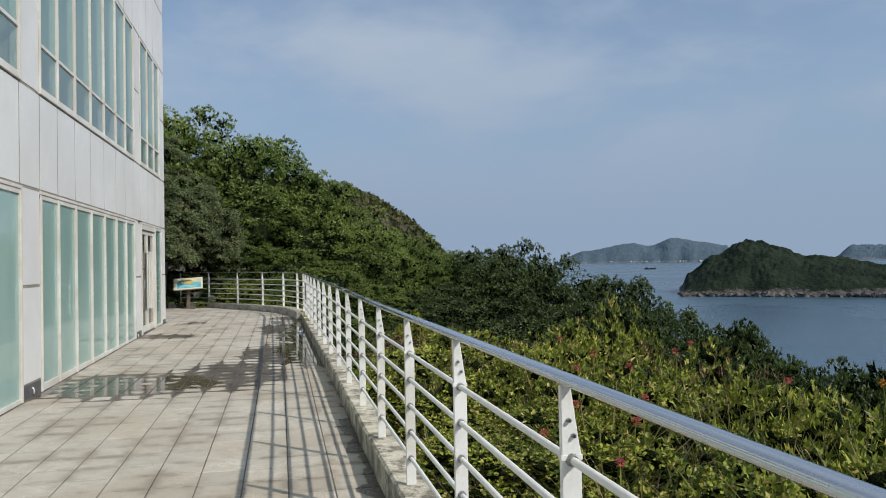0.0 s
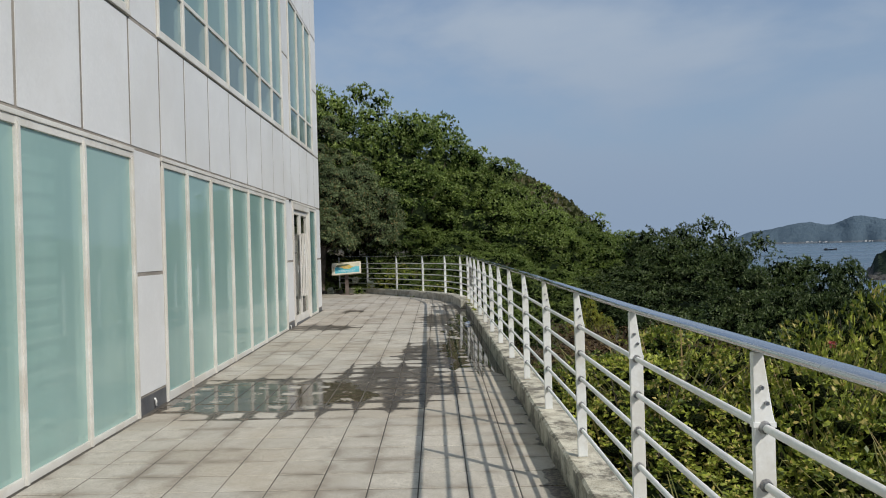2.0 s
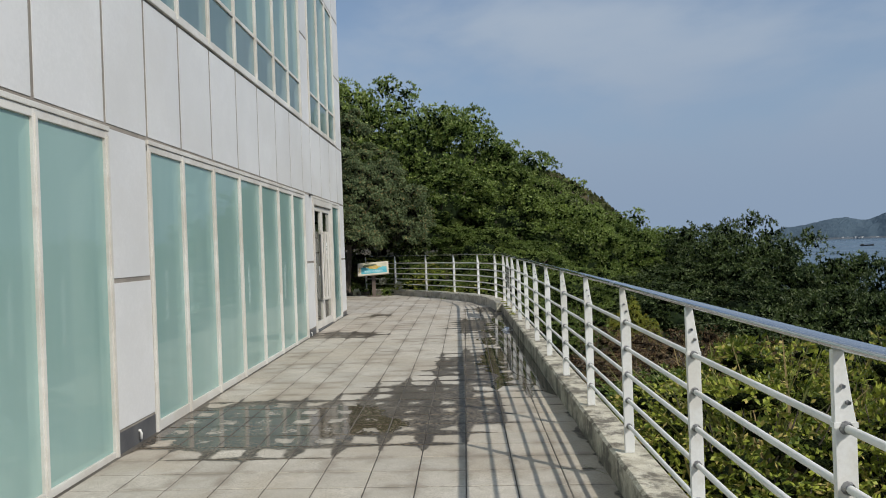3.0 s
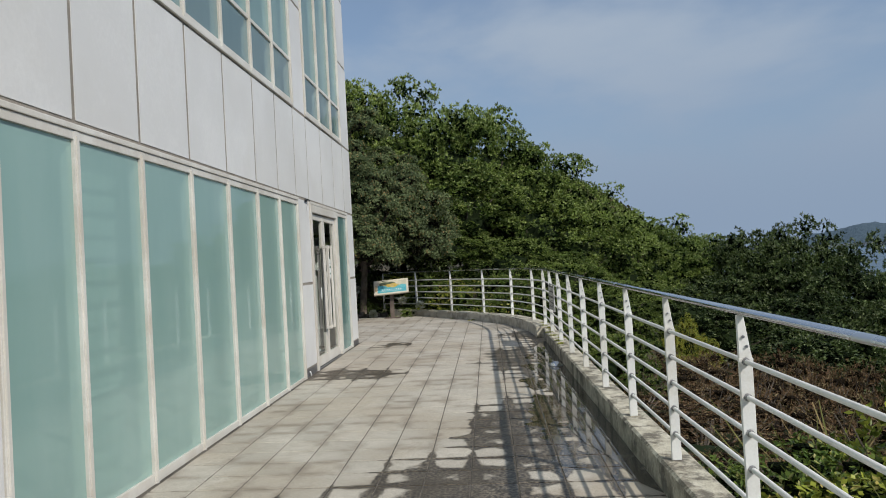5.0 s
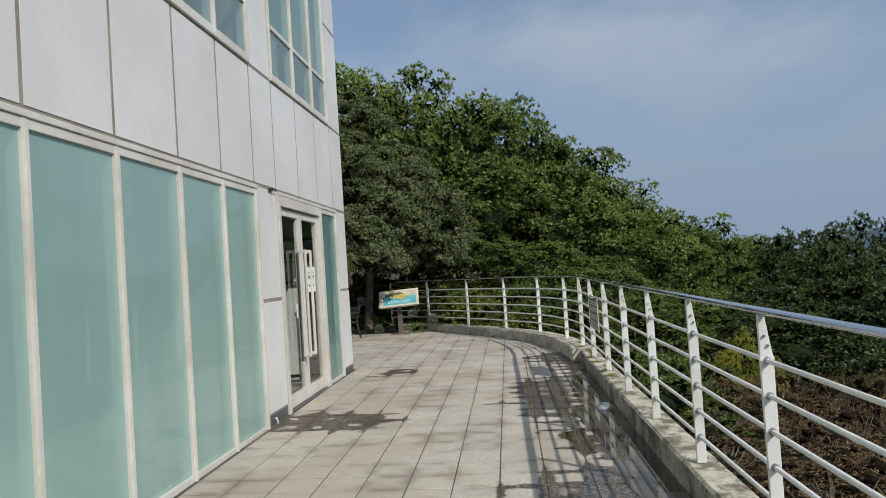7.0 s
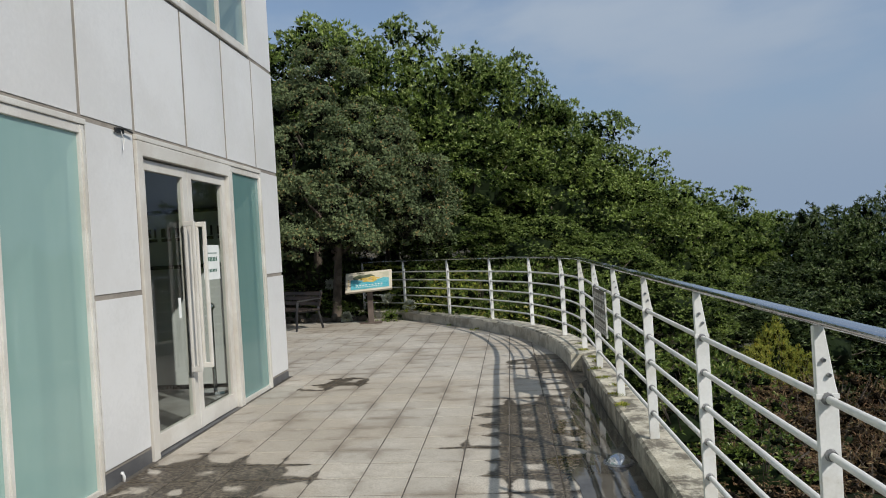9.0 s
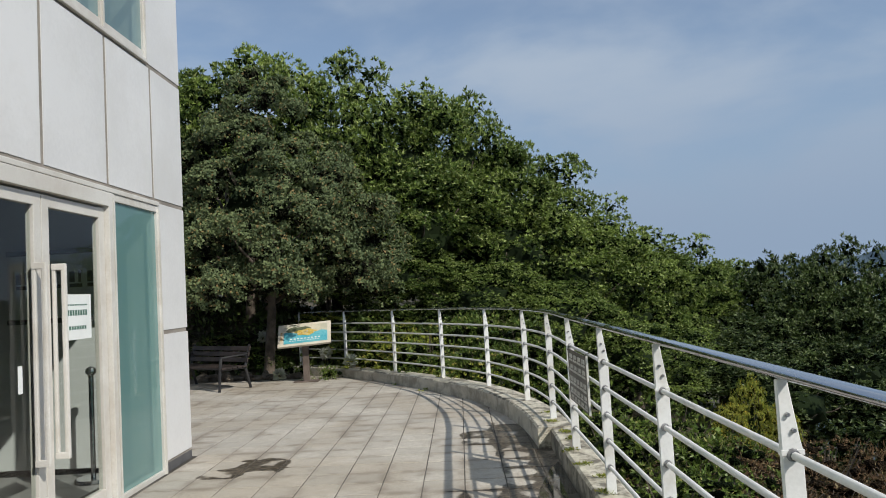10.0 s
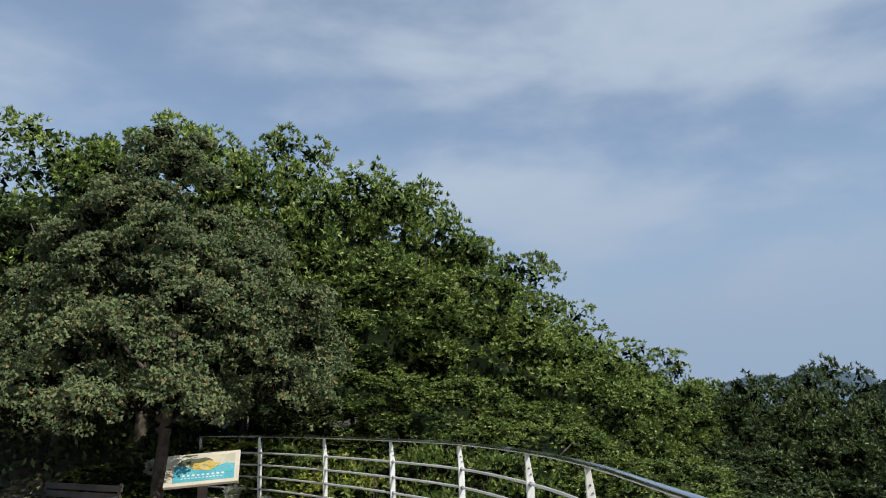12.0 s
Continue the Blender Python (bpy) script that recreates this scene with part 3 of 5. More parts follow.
for co, no in (((0, 19, 0), (0, 1, 0)), ((-4.5, 0, 0), (1, 0, 0))):
    bmesh.ops.bisect_plane(bm, geom=list(bm.verts) + list(bm.edges) + list(bm.faces), plane_co=co, plane_no=no)
bmesh.ops.triangulate(bm, faces=list(bm.faces))
for v in bm.verts:
    v.co.z = floor_z(v.co.x, v.co.y) - 0.0034
low = bmesh.ops.extrude_face_region(bm, geom=list(bm.faces))
bmesh.ops.translate(bm, vec=(0, 0, -0.9), verts=[g for g in low["geom"] if isinstance(g, bmesh.types.BMVert)])
bmesh.ops.recalc_face_normals(bm, faces=bm.faces)
part("slab", bm, M["mortar"], terrace, "dark cement bed and joints")

# kerb under the railing, in two runs that meet at a small step
kerb = tagged(empty("kerb"), "weathered concrete kerb with dark stains under the railing", "kerb", kind="structure")


def kerb_run(i0, i1, inner, outer_d, lift, name, face):
    bm = bmesh.new()
    rings = []
    for i in range(i0, i1 + 1):
        p, s = RAIL[i], side(i)
        z = kerb_z(p.y) + lift
        wob = 0.008 * noise.noise(Vector((p.x * 3, p.y * 3, 4)))
        a, b = p - s * (inner + wob), p + s * outer_d
        zl = floor_z(p.x, p.y) - 0.1
        c = 0.018
        rings.append([bm.verts.new(v) for v in ((a.x, a.y, zl), (a.x, a.y, z - c), (*(a + s * c).xy, z), (*(b - s * c).xy, z - 0.004), (b.x, b.y, z - c), (b.x, b.y, -1.4))])
    for a, b in zip(rings, rings[1:]):
        for k in range(6):
            bm.faces.new((a[k], a[(k + 1) % 6], b[(k + 1) % 6], b[k]))
    bm.faces.new(rings[0])
    bm.faces.new(rings[-1][::-1])
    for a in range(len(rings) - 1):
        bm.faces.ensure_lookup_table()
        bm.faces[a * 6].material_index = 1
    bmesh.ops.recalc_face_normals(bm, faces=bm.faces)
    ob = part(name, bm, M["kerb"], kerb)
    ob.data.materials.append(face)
    return ob


JOIN = 6 * 18 - 2
kerb_run(0, JOIN, 0.10, 0.13, 0.0, "straight_kerb", M["kerb_shaded_face"])
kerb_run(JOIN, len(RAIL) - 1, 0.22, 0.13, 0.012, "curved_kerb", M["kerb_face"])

# ---- railing ----
railing = tagged(empty("railing"), "white-painted steel railing with a polished steel handrail", "railing")
POST_H = 1.045


def post_mesh():
    """Flat-sided post, its outer edge slanting in towards the handrail."""
    bm = bmesh.new()
    w, t = 0.031, 0.009
    outline = [(-w, 0), (w, 0), (w, POST_H - 0.20), (w - 0.006, POST_H - 0.17), (w - 0.030, POST_H), (-w, POST_H)]
    a = [bm.verts.new((x, -t, z)) for x, z in outline]
    b = [bm.verts.new((x, t, z)) for x, z in outline]
    bm.faces.new(a)
    bm.faces.new(b[::-1])
    for k in range(6):
        bm.faces.new((a[k], b[k], b[(k + 1) % 6], a[(k + 1) % 6]))
    bmesh.ops.recalc_face_normals(bm, faces=bm.faces)
    bmesh.ops.bevel(bm, geom=list(bm.edges), offset=0.003, segments=1, affect="EDGES")
    add_box(bm, -w - 0.002, w + 0.002, -t - 0.003, t + 0.003, POST_H - 0.215, POST_H - 0.20)
    me = bpy.data.meshes.new("post")
    bm.to_mesh(me)
    bm.free()
    me.materials.append(M["post"])
    return me


def ring_mesh(name, r, depth, material, seg=10):
    bm = bmesh.new()
    bmesh.ops.create_cone(bm, cap_ends=True, segments=seg, radius1=r, radius2=r * 0.8, depth=depth, matrix=pose(0, 0, 0, 90))
    me = bpy.data.meshes.new(name)
    bm.to_mesh(me)
    bm.free()
    me.materials.append(material)
    return me


post_me, bolt_me, collar_me = post_mesh(), ring_mesh("bolt", 0.0075, 0.010, M["bolt"], 6), ring_mesh("collar", 0.020, 0.016, M["bolt"], 10)
BARS = [0.17, 0.335, 0.50, 0.665, 0.83]
for k in range(len(POST_LINE)):
    i = 6 * k
    p, s = RAIL[i], side(i)
    po = mesh_object("post", post_me, None, railing)
    po.matrix_basis = pose(p.x, p.y, kerb_z(p.y), 0, 0, math.degrees(math.atan2(s.y, s.x)))
    for dx, dz in ((-0.008, POST_H - 0.10), (0.006, POST_H - 0.145)):
        b = mesh_object("bolt", bolt_me, None, po)
        b.matrix_basis = pose(dx, -0.015, dz)
    for h in BARS:
        b = mesh_object("collar", collar_me, None, po)
        b.matrix_basis = pose(0.0, -0.016, h)
for h in BARS:
    part("bar", tube([(p.x, p.y, kerb_z(p.y) + h) for p in RAIL], 0.0125, 8), M["bar"], railing, smooth_faces=True)
part("handrail", tube([(*(p - side(i) * 0.010).xy, kerb_z(p.y) + POST_H + 0.017) for i, p in enumerate(RAIL)], 0.031, 14, 0.55), M["steel"], railing, "polished steel handrail", True)

# ---- house ----
house = tagged(empty("building"), "white-clad building with tall green glazed bays and cream frames", "building", kind="structure")
Z_BAND, Z_SILL, Z_TRANSOM, Z_HEAD, Z_TOP = 2.36, 3.70, 4.30, 6.43, 10.5
BAY_A = [0.96, 1.9, 2.83, 3.76, 4.69, 5.62, 6.55, 7.47, 8.40, 9.33]
BAY_B = [10.07, 10.83, 11.70, 12.61, 13.52, 14.44, 15.30, 16.15]
DOOR = (16.87, 18.64)
SIDE = (18.70, 19.56)
UPPER = [(0.96, 9.33, BAY_A), (10.07, 16.12, BAY_B), (16.87, 19.40, [16.87, 17.75, 18.62, 19.40])]


def core(y0, y1, z0, z1):
    part("wall", box(FACE - 0.30, FACE - 0.006, y0, y1, z0, z1), M["core"], house, "grey wall core behind the cladding")


core(-8, 0.90, -0.6, Z_TOP)
core(9.33, 10.07, -0.6, Z_TOP)
core(16.18, 16.84, -0.6, Z_TOP)
core(19.58, CORNER - 0.035, -0.6, Z_TOP)
for a, b in ((0.90, 9.33), (10.07, 16.18), (16.84, 19.58)):
    core(a, b, Z_BAND + 0.06, Z_SILL - 0.01)
    core(a, b, Z_HEAD + 0.02, Z_TOP)
for a, b in ((0.90, 9.33), (10.07, 16.18), (18.66, 19.58)):
    core(a, b, -0.6, -0.10)
core(16.84, 18.66, -0.6, -0.02)
core(19.42, 19.58, Z_SILL, Z_HEAD)
# side and rear walls, roof, storey floors
part("wall", box(-13.0, FACE - 0.31, CORNER - 0.30, CORNER - 0.035, -0.6, Z_TOP), M["panel"], house)
part("wall", box(-13.3, -13.0, -8, CORNER - 0.035, -0.6, Z_TOP), M["panel"], house)
part("wall", box(-13.0, FACE - 0.31, -8, -7.7, -0.6, Z_TOP), M["panel"], house)
part("roof", box(-13.3, FACE + 0.05, -8.05, CORNER + 0.05, Z_TOP + 0.004, Z_TOP + 0.25, 0.02), M["panel"], house)
part("room_floor", box(-12.99, FACE - 0.31, -7.69, CORNER - 0.31, -0.3, -0.02), M["interior_floor"], house, "grey interior floor")
part("storey_floor", box(-12.99, FACE - 0.31, -7.69, CORNER - 0.31, 2.75, 3.2), M["interior"], house)
part("storey_floor", box(-12.99, FACE - 0.31, -7.69, CORNER - 0.31, 6.6, 6.9), M["interior"], house)
part("room_wall", box(-7.5, -7.3, -7.69, CORNER - 0.31, -0.015, 2.745), M["interior"], house)
part("room_wall", box(-7.5, -7.3, -7.69, CORNER - 0.31, 3.205, 6.595), M["interior"], house)
part("room_wall", box(-7.29, FACE - 0.31, 16.45, 16.6, -0.015, 2.745), M["interior"], house)

JOINT = 0.019


def panel(y0, y1, z0, z1, proud=0.0):
    part("cladding_panel", box(FACE - 0.0055, FACE + proud, y0 + JOINT, y1 - JOINT, z0 + JOINT, z1 - JOINT, 0.002), M["panel"], house)


cols = [-8, -6.5, -5, -3.5, -2, -0.5, 0.93] + BAY_A[1:] + BAY_B + [16.85, 17.75, 18.65, 19.50, CORNER]
for a, b in zip(cols, cols[1:]):
    panel(a, b, Z_BAND + 0.085, 3.66)
    panel(a, b, Z_HEAD + 0.05, 8.0)
    panel(a, b, 8.0, Z_TOP)
for a, b in ((-8, -5), (-5, -2), (-2, 0.93), (9.36, 10.05), (16.19, 16.84), (19.58, CORNER)):
    panel(a, b, 0.10, 1.26, 0.004)
    panel(a, b, 1.26, Z_BAND + 0.085)
    part("skirting", box(FACE - 0.0055, FACE - 0.001, a + 0.01, b - 0.01, -0.55, 0.095), M["skirting"], house, "dark stone skirting")
for a, b in ((-8, 0.93), (9.36, 10.05), (16.15, 16.84), (19.43, CORNER)):
    panel(a, b, 3.66, 5.2)
    panel(a, b, 5.2, Z_HEAD + 0.05)
for z0, z1 in ((0.10, 1.26), (1.26, 2.445), (2.445, 3.66), (3.66, 5.2), (5.2, 6.48), (6.48, 8.0), (8.0, Z_TOP)):
    for k in range(10):
        part("cladding_panel", box(-13 + k + JOINT, -12 + k - JOINT if k < 9 else FACE - 0.04, CORNER - 0.034, CORNER, z0 + JOINT, z1 - JOINT), M["panel"], house)


def slats(y0, y1, z0, z1, wavy):
    """A horizontal blind close behind the glass."""
    bm = bmesh.new()
    n = int((z1 - z0) / 0.15)
    for k in range(n):
        z = z0 + (k + 0.5) * (z1 - z0) / n
        lift = wavy * max(0, 0.5 - k / n)
        prev = None
        for j in range(9):
            y = y0 + (y1 - y0) * j / 8
            dz = lift * (math.sin(j * 0.9 + k) * 0.02 + (j / 8) * 0.05)
            pr = [bm.verts.new((FACE - 0.11, y, z + dz - 0.058)), bm.verts.new((FACE - 0.085, y, z + dz + 0.05))]
            if prev:
                bm.faces.new((prev[0], pr[0], pr[1], prev[1]))
            prev = pr
    bmesh.ops.solidify(bm, geom=list(bm.faces), thickness=0.003)
    return bm


M["pane_back"] = bpy.data.materials.new("pane_back")
M["pane_back"].use_nodes = True
nb = M["pane_back"].node_tree.nodes
tb = nb.new("ShaderNodeBsdfTransparent")
M["pane_back"].node_tree.links.new(tb.outputs[0], nb["Material Output"].inputs["Surface"])


def as_pane(ob):
    """Glass: the outer face carries the gloss, the edges and the back let light through."""
    ob.data.materials.append(M["pane_back"])
    for f in ob.data.polygons:
        f.material_index = 0 if f.normal.x > 0.9 else 1
    ob.visible_shadow = False
    return ob


def glazed(ys, z0, z1, rows, materials, bottom=0.06, blinds=()):
    """A bay of fixed panes in cream frames: one frame, one pane between each two uprights and rails."""
    bm = bmesh.new()
    w = 0.027
    add_box(bm, FACE - 0.085, FACE + 0.008, ys[0] - w, ys[-1] + w, z1 - 0.022, z1 + 0.035, 0.004)
    frame_ob = part("window_frame", bm, M["mullion"], house, "cream-painted window frame")
    for y in ys:
        bm = box(FACE - 0.09, FACE + 0.012, y - w, y + w, z0 - 0.3 if z0 < 1 else z0, z1 + 0.034, 0.005)
        add_box(bm, FACE + 0.010, FACE + 0.022, y - w * 0.45, y + w * 0.45, z0, z1)
        part("mullion", bm, M["mullion"], frame_ob)
    zs = [z0, *rows, z1]
    for i, z in enumerate(zs):
        h = bottom if i == 0 else 0.045
        z_lo, z_hi = (z - 0.5 if (i == 0 and z0 < 1) else z, z + h) if i == 0 else ((z - h, z + 0.035) if i == len(zs) - 1 else (z - h / 2, z + h / 2))
        for a, b in zip(ys, ys[1:]) if i < len(zs) - 1 else ():
            part("window_rail", box(FACE - 0.08, FACE + 0.007, a + w + 0.001, b - w - 0.001, z_lo, z_hi, 0.004), M["mullion"], frame_ob)
    for r, (za, zb) in enumerate(zip(zs, zs[1:])):
        for k, (a, b) in enumerate(zip(ys, ys[1:])):
            pane = part("pane", box(FACE - 0.022, FACE - 0.012, a + w - 0.01, b - w + 0.01, za + 0.01, zb - 0.01), materials[r], frame_ob)
            as_pane(pane)
            if k in blinds and r == len(zs) - 2:
                part("blind", slats(a + w + 0.02, (a + b) / 2 + 0.2, za + 0.12, zb - 0.15, 1.0 if k % 2 else 0.6), M["blind"], frame_ob, "pale slatted blind behind the glass")
    return frame_ob


M["clear_up"] = film_mat("tinted_glass", (0.20, 0.33, 0.35), (0.29, 0.42, 0.44), 0.4)
M["film_side"] = film_mat("sidelight_film_glass", (0.15, 0.32, 0.31), (0.22, 0.40, 0.39), 0.35)
M["film_up"] = film_mat("upper_film_glass", (0.25, 0.43, 0.42), (0.33, 0.51, 0.49), 0.35)
glazed(BAY_A, -0.10, Z_BAND, [], [M["film"]], 0.075, blinds=(7, 5))
glazed(BAY_B, -0.06, Z_BAND, [], [M["film"]], 0.085, blinds=(1,))
glazed(list(SIDE), -0.02, Z_BAND, [], [M["film_side"]], 0.08)
for a, b, ys in UPPER:
    glazed(ys, Z_SILL, Z_HEAD, [Z_TRANSOM], [M["clear_up"], M["film_up"]], 0.06)
# drip band over the ground floor glazing and the upper sill
for a, b in ((0.93, 9.36), (10.04, 16.19), (16.84, 19.58)):
    part("drip_band", box(FACE - 0.06, FACE + 0.020, a, b, Z_BAND + 0.037, Z_BAND + 0.076, 0.006), M["mullion"], house, "cream metal band over the glazing")
for a, b, ys in UPPER:
    part("sill", box(FACE - 0.06, FACE + 0.024, a - 0.03, b + 0.03, Z_SILL - 0.036, Z_SILL - 0.002, 0.005), M["mullion"], house)

# double door
def door_leaf(y0, y1, handle_y):
    bm = bmesh.new()
    x0, x1 = FACE - 0.075, FACE - 0.02
    add_box(bm, x0, x1, y0, y0 + 0.085, 0.02, 2.27, 0.004)
    add_box(bm, x0, x1, y1 - 0.085, y1, 0.02, 2.27, 0.004)
    add_box(bm, x0 + 0.001, x1 - 0.001, y0 + 0.08, y1 - 0.08, 2.19, 2.268, 0.004)
    add_box(bm, x0 + 0.001, x1 - 0.001, y0 + 0.08, y1 - 0.08, 0.022, 0.16, 0.004)
    leaf = part("door", bm, M["mullion"], house, "white-framed glazed door leaf, closed")
    as_pane(part("pane", box(FACE - 0.052, FACE - 0.044, y0 + 0.08, y1 - 0.08, 0.155, 2.195), M["glass"], leaf))
    hb = bmesh.new()
    for z in (0.55, 1.79):
        add_box(hb, FACE - 0.02, FACE + 0.075, handle_y - 0.015, handle_y + 0.015, z - 0.022, z + 0.022, 0.006)
    add_box(hb, FACE + 0.045, FACE + 0.078, handle_y - 0.014, handle_y + 0.014, 0.54, 1.80, 0.01)
    add_box(hb, FACE - 0.018, FACE + 0.006, handle_y - 0.012, handle_y + 0.012, 0.57, 1.77, 0.006)
    part("handle", hb, M["mullion"], leaf, "long white pull handle")
    return leaf


mid_door = (DOOR[0] + DOOR[1]) / 2
door_leaf(DOOR[0] + 0.06, mid_door - 0.004, mid_door - 0.12)
door_leaf(mid_door + 0.004, DOOR[1] - 0.03, mid_door + 0.11)
bm = bmesh.new()
add_box(bm, FACE - 0.10, FACE + 0.02, DOOR[0] - 0.03, DOOR[0] + 0.055, -0.02, Z_BAND + 0.034, 0.005)
add_box(bm, FACE - 0.10, FACE + 0.02, DOOR[1] - 0.025, DOOR[1] + 0.04, -0.02, Z_BAND + 0.034, 0.005)
add_box(bm, FACE - 0.099, FACE + 0.019, DOOR[0] + 0.05, DOOR[1] - 0.02, 2.285, Z_BAND + 0.034, 0.005)
part("door_frame", bm, M["mullion"], house, "cream door frame")
part("threshold", box(FACE - 0.10, FACE + 0.02, DOOR[0] + 0.055, DOOR[1] - 0.025, -0.02, 0.014, 0.003), M["skirting"], house, "dark stone threshold")
part("poster", box(FACE - 0.042, FACE - 0.040, 18.05, 18.41, 1.29, 1.61), M["interior"], house, "white paper notice taped to the glass")
M["paper"] = surface("white_paper", (0.72, 0.75, 0.72), (0.80, 0.82, 0.79), 0.8)
M["ink"] = surface("green_ink", (0.03, 0.10, 0.07), (0.05, 0.14, 0.10), 0.8)
bpy.data.objects["poster"].data.materials[0] = M["paper"]
for z, y0, y1, h in ((1.53, 18.08, 18.38, 0.010), (1.46, 18.08, 18.38, 0.040), (1.36, 18.10, 18.36, 0.026)):
    k = int((y1 - y0) / 0.035)
    for j in range(k):
        part("text_bar", box(FACE - 0.0395, FACE - 0.0385, y0 + 0.035 * j, y0 + 0.035 * j + 0.024, z, z + h), M["ink"], bpy.data.objects["poster"])
part("label_strip", box(FACE - 0.042, FACE - 0.040, 17.50, 17.545, 1.00, 1.17), M["paper"], house, "small white sticker on the door glass")
# hall behind the door: a pale partition with a dark title band, and a rope post
part("partition", box(-5.3, -5.2, 16.62, 19.8, -0.015, 2.2), M["interior"], house, "pale partition facing the entrance")
# framed board on the end wall of the hall
hall_board = tagged(empty("wall_board", (-3.92, CORNER - 0.312, 1.74)), "white framed board with dark lettering on the hall wall", "board")
part("panel", box(-0.56, 0.56, -0.03, 0, -0.30, 0.30, 0.004), M["paper"], hall_board)
part("frame", box(-0.59, 0.59, -0.04, 0, 0.30, 0.345, 0.004), M["skirting"], hall_board)
part("frame", box(-0.59, 0.59, -0.04, 0, -0.345, -0.30, 0.004), M["skirting"], hall_board)
for j in range(6):
    y0 = -0.5 + 0.17 * j
    bm = box(y0, y0 + 0.12, -0.033, -0.030, -0.02, 0.015)
    add_box(bm, y0, y0 + 0.05, -0.033, -0.030, 0.03, 0.13)
    add_box(bm, y0 + 0.085, y0 + 0.11, -0.033, -0.030, 0.025, 0.14)
    part("text_bar", bm, M["skirting"], hall_board)
bm = bmesh.new()
bmesh.ops.create_cone(bm, cap_ends=True, segments=18, radius1=0.16, radius2=0.15, depth=0.03, matrix=Matrix.Translation((-3.58, 19.58, 0.0)))
add_tube(bm, [(-3.58, 19.58, 0.0), (-3.58, 19.58, 0.92)], 0.022, 10)
bmesh.ops.create_uvsphere(bm, u_segments=12, v_segments=8, radius=0.045, matrix=Matrix.Translation((-3.58, 19.58, 0.95)))
tagged(part("rope_post", bm, M["steel"]), "polished steel rope post in the entrance hall", "post")

# ---- plants ----
def leaves(P, D, length, width, rng, up_bias=0.6, droop=0.0, face=None):
    """Folded leaves from base points P along unit directions D, turned to face outwards; arrays of vertices and triangles."""
    n = len(P)
    L = length * rng.uniform(0.65, 1.25, (n, 1))
    W = width * rng.uniform(0.7, 1.25, (n, 1))
    if face is None:
        R = rng.normal(size=(n, 3)) * (1 - up_bias) + np.array([0, 0, 1.0]) * up_bias
    else:
        R = face + rng.normal(size=(n, 3)) * 0.35
    S = np.cross(D, R)
    S /= np.linalg.norm(S, axis=1, keepdims=True) + 1e-9
    N = np.cross(S, D)
    mid = P + D * L * 0.5 - N * L * 0.05
    tip = P + D * L - np.array([0, 0, 1.0]) * L * droop
    V = np.stack([P, mid + S * W * 0.5 + N * W * 0.12, tip, mid - S * W * 0.5 + N * W * 0.12], 1).reshape(-1, 3)
    base = np.arange(n)[:, None] * 4
    F = np.concatenate([base + np.array([0, 2, 1]), base + np.array([0, 3, 2])])
    return V, F


def blades(P, D, length, width, rng, face):
    """Small pointed leaves, one triangle each, from base points P along D, turned to face outwards."""
    n = len(P)
    L = length * rng.uniform(0.65, 1.25, (n, 1))
    W = width * rng.uniform(0.7, 1.25, (n, 1))
    S = unit(np.cross(D, face + rng.normal(size=(n, 3)) * 0.35))
    V = np.stack([P + D * L * 0.12 - S * W * 0.5, P + D * L * 0.30 + S * W * 0.5, P + D * L], 1).reshape(-1, 3)
    return V, np.arange(n * 3).reshape(-1, 3)


def leaf_mesh(name, V, F, material):
    me = bpy.data.meshes.new(name)
    me.vertices.add(len(V))
    me.vertices.foreach_set("co", V.astype(np.float32).ravel())
    me.loops.add(len(F) * 3)
    me.loops.foreach_set("vertex_index", F.astype(np.int32).ravel())
    me.polygons.add(len(F))
    me.polygons.foreach_set("loop_start", np.arange(0, len(F) * 3, 3, dtype=np.int32))
    me.update(calc_edges=True)
    me.materials.append(material)
    return me


def unit(a):
    return a / (np.linalg.norm(a, axis=1, keepdims=True) + 1e-9)


bm = bmesh.new()
bmesh.ops.create_icosphere(bm, subdivisions=1, radius=1.0)
ICO_V = np.array([v.co[:] for v in bm.verts])
ICO_F = np.array([[v.index for v in f.verts] for f in bm.faces])
bm.free()


def spaced(d, count):
    """Directions picked so that they keep apart."""
    picked = [0]
    gap = 1 - d @ d[0]
    while len(picked) < min(count, len(d)):
        k = int(np.argmax(gap))
        picked.append(k)
        gap = np.minimum(gap, 1 - d @ d[k])
    return d[picked]


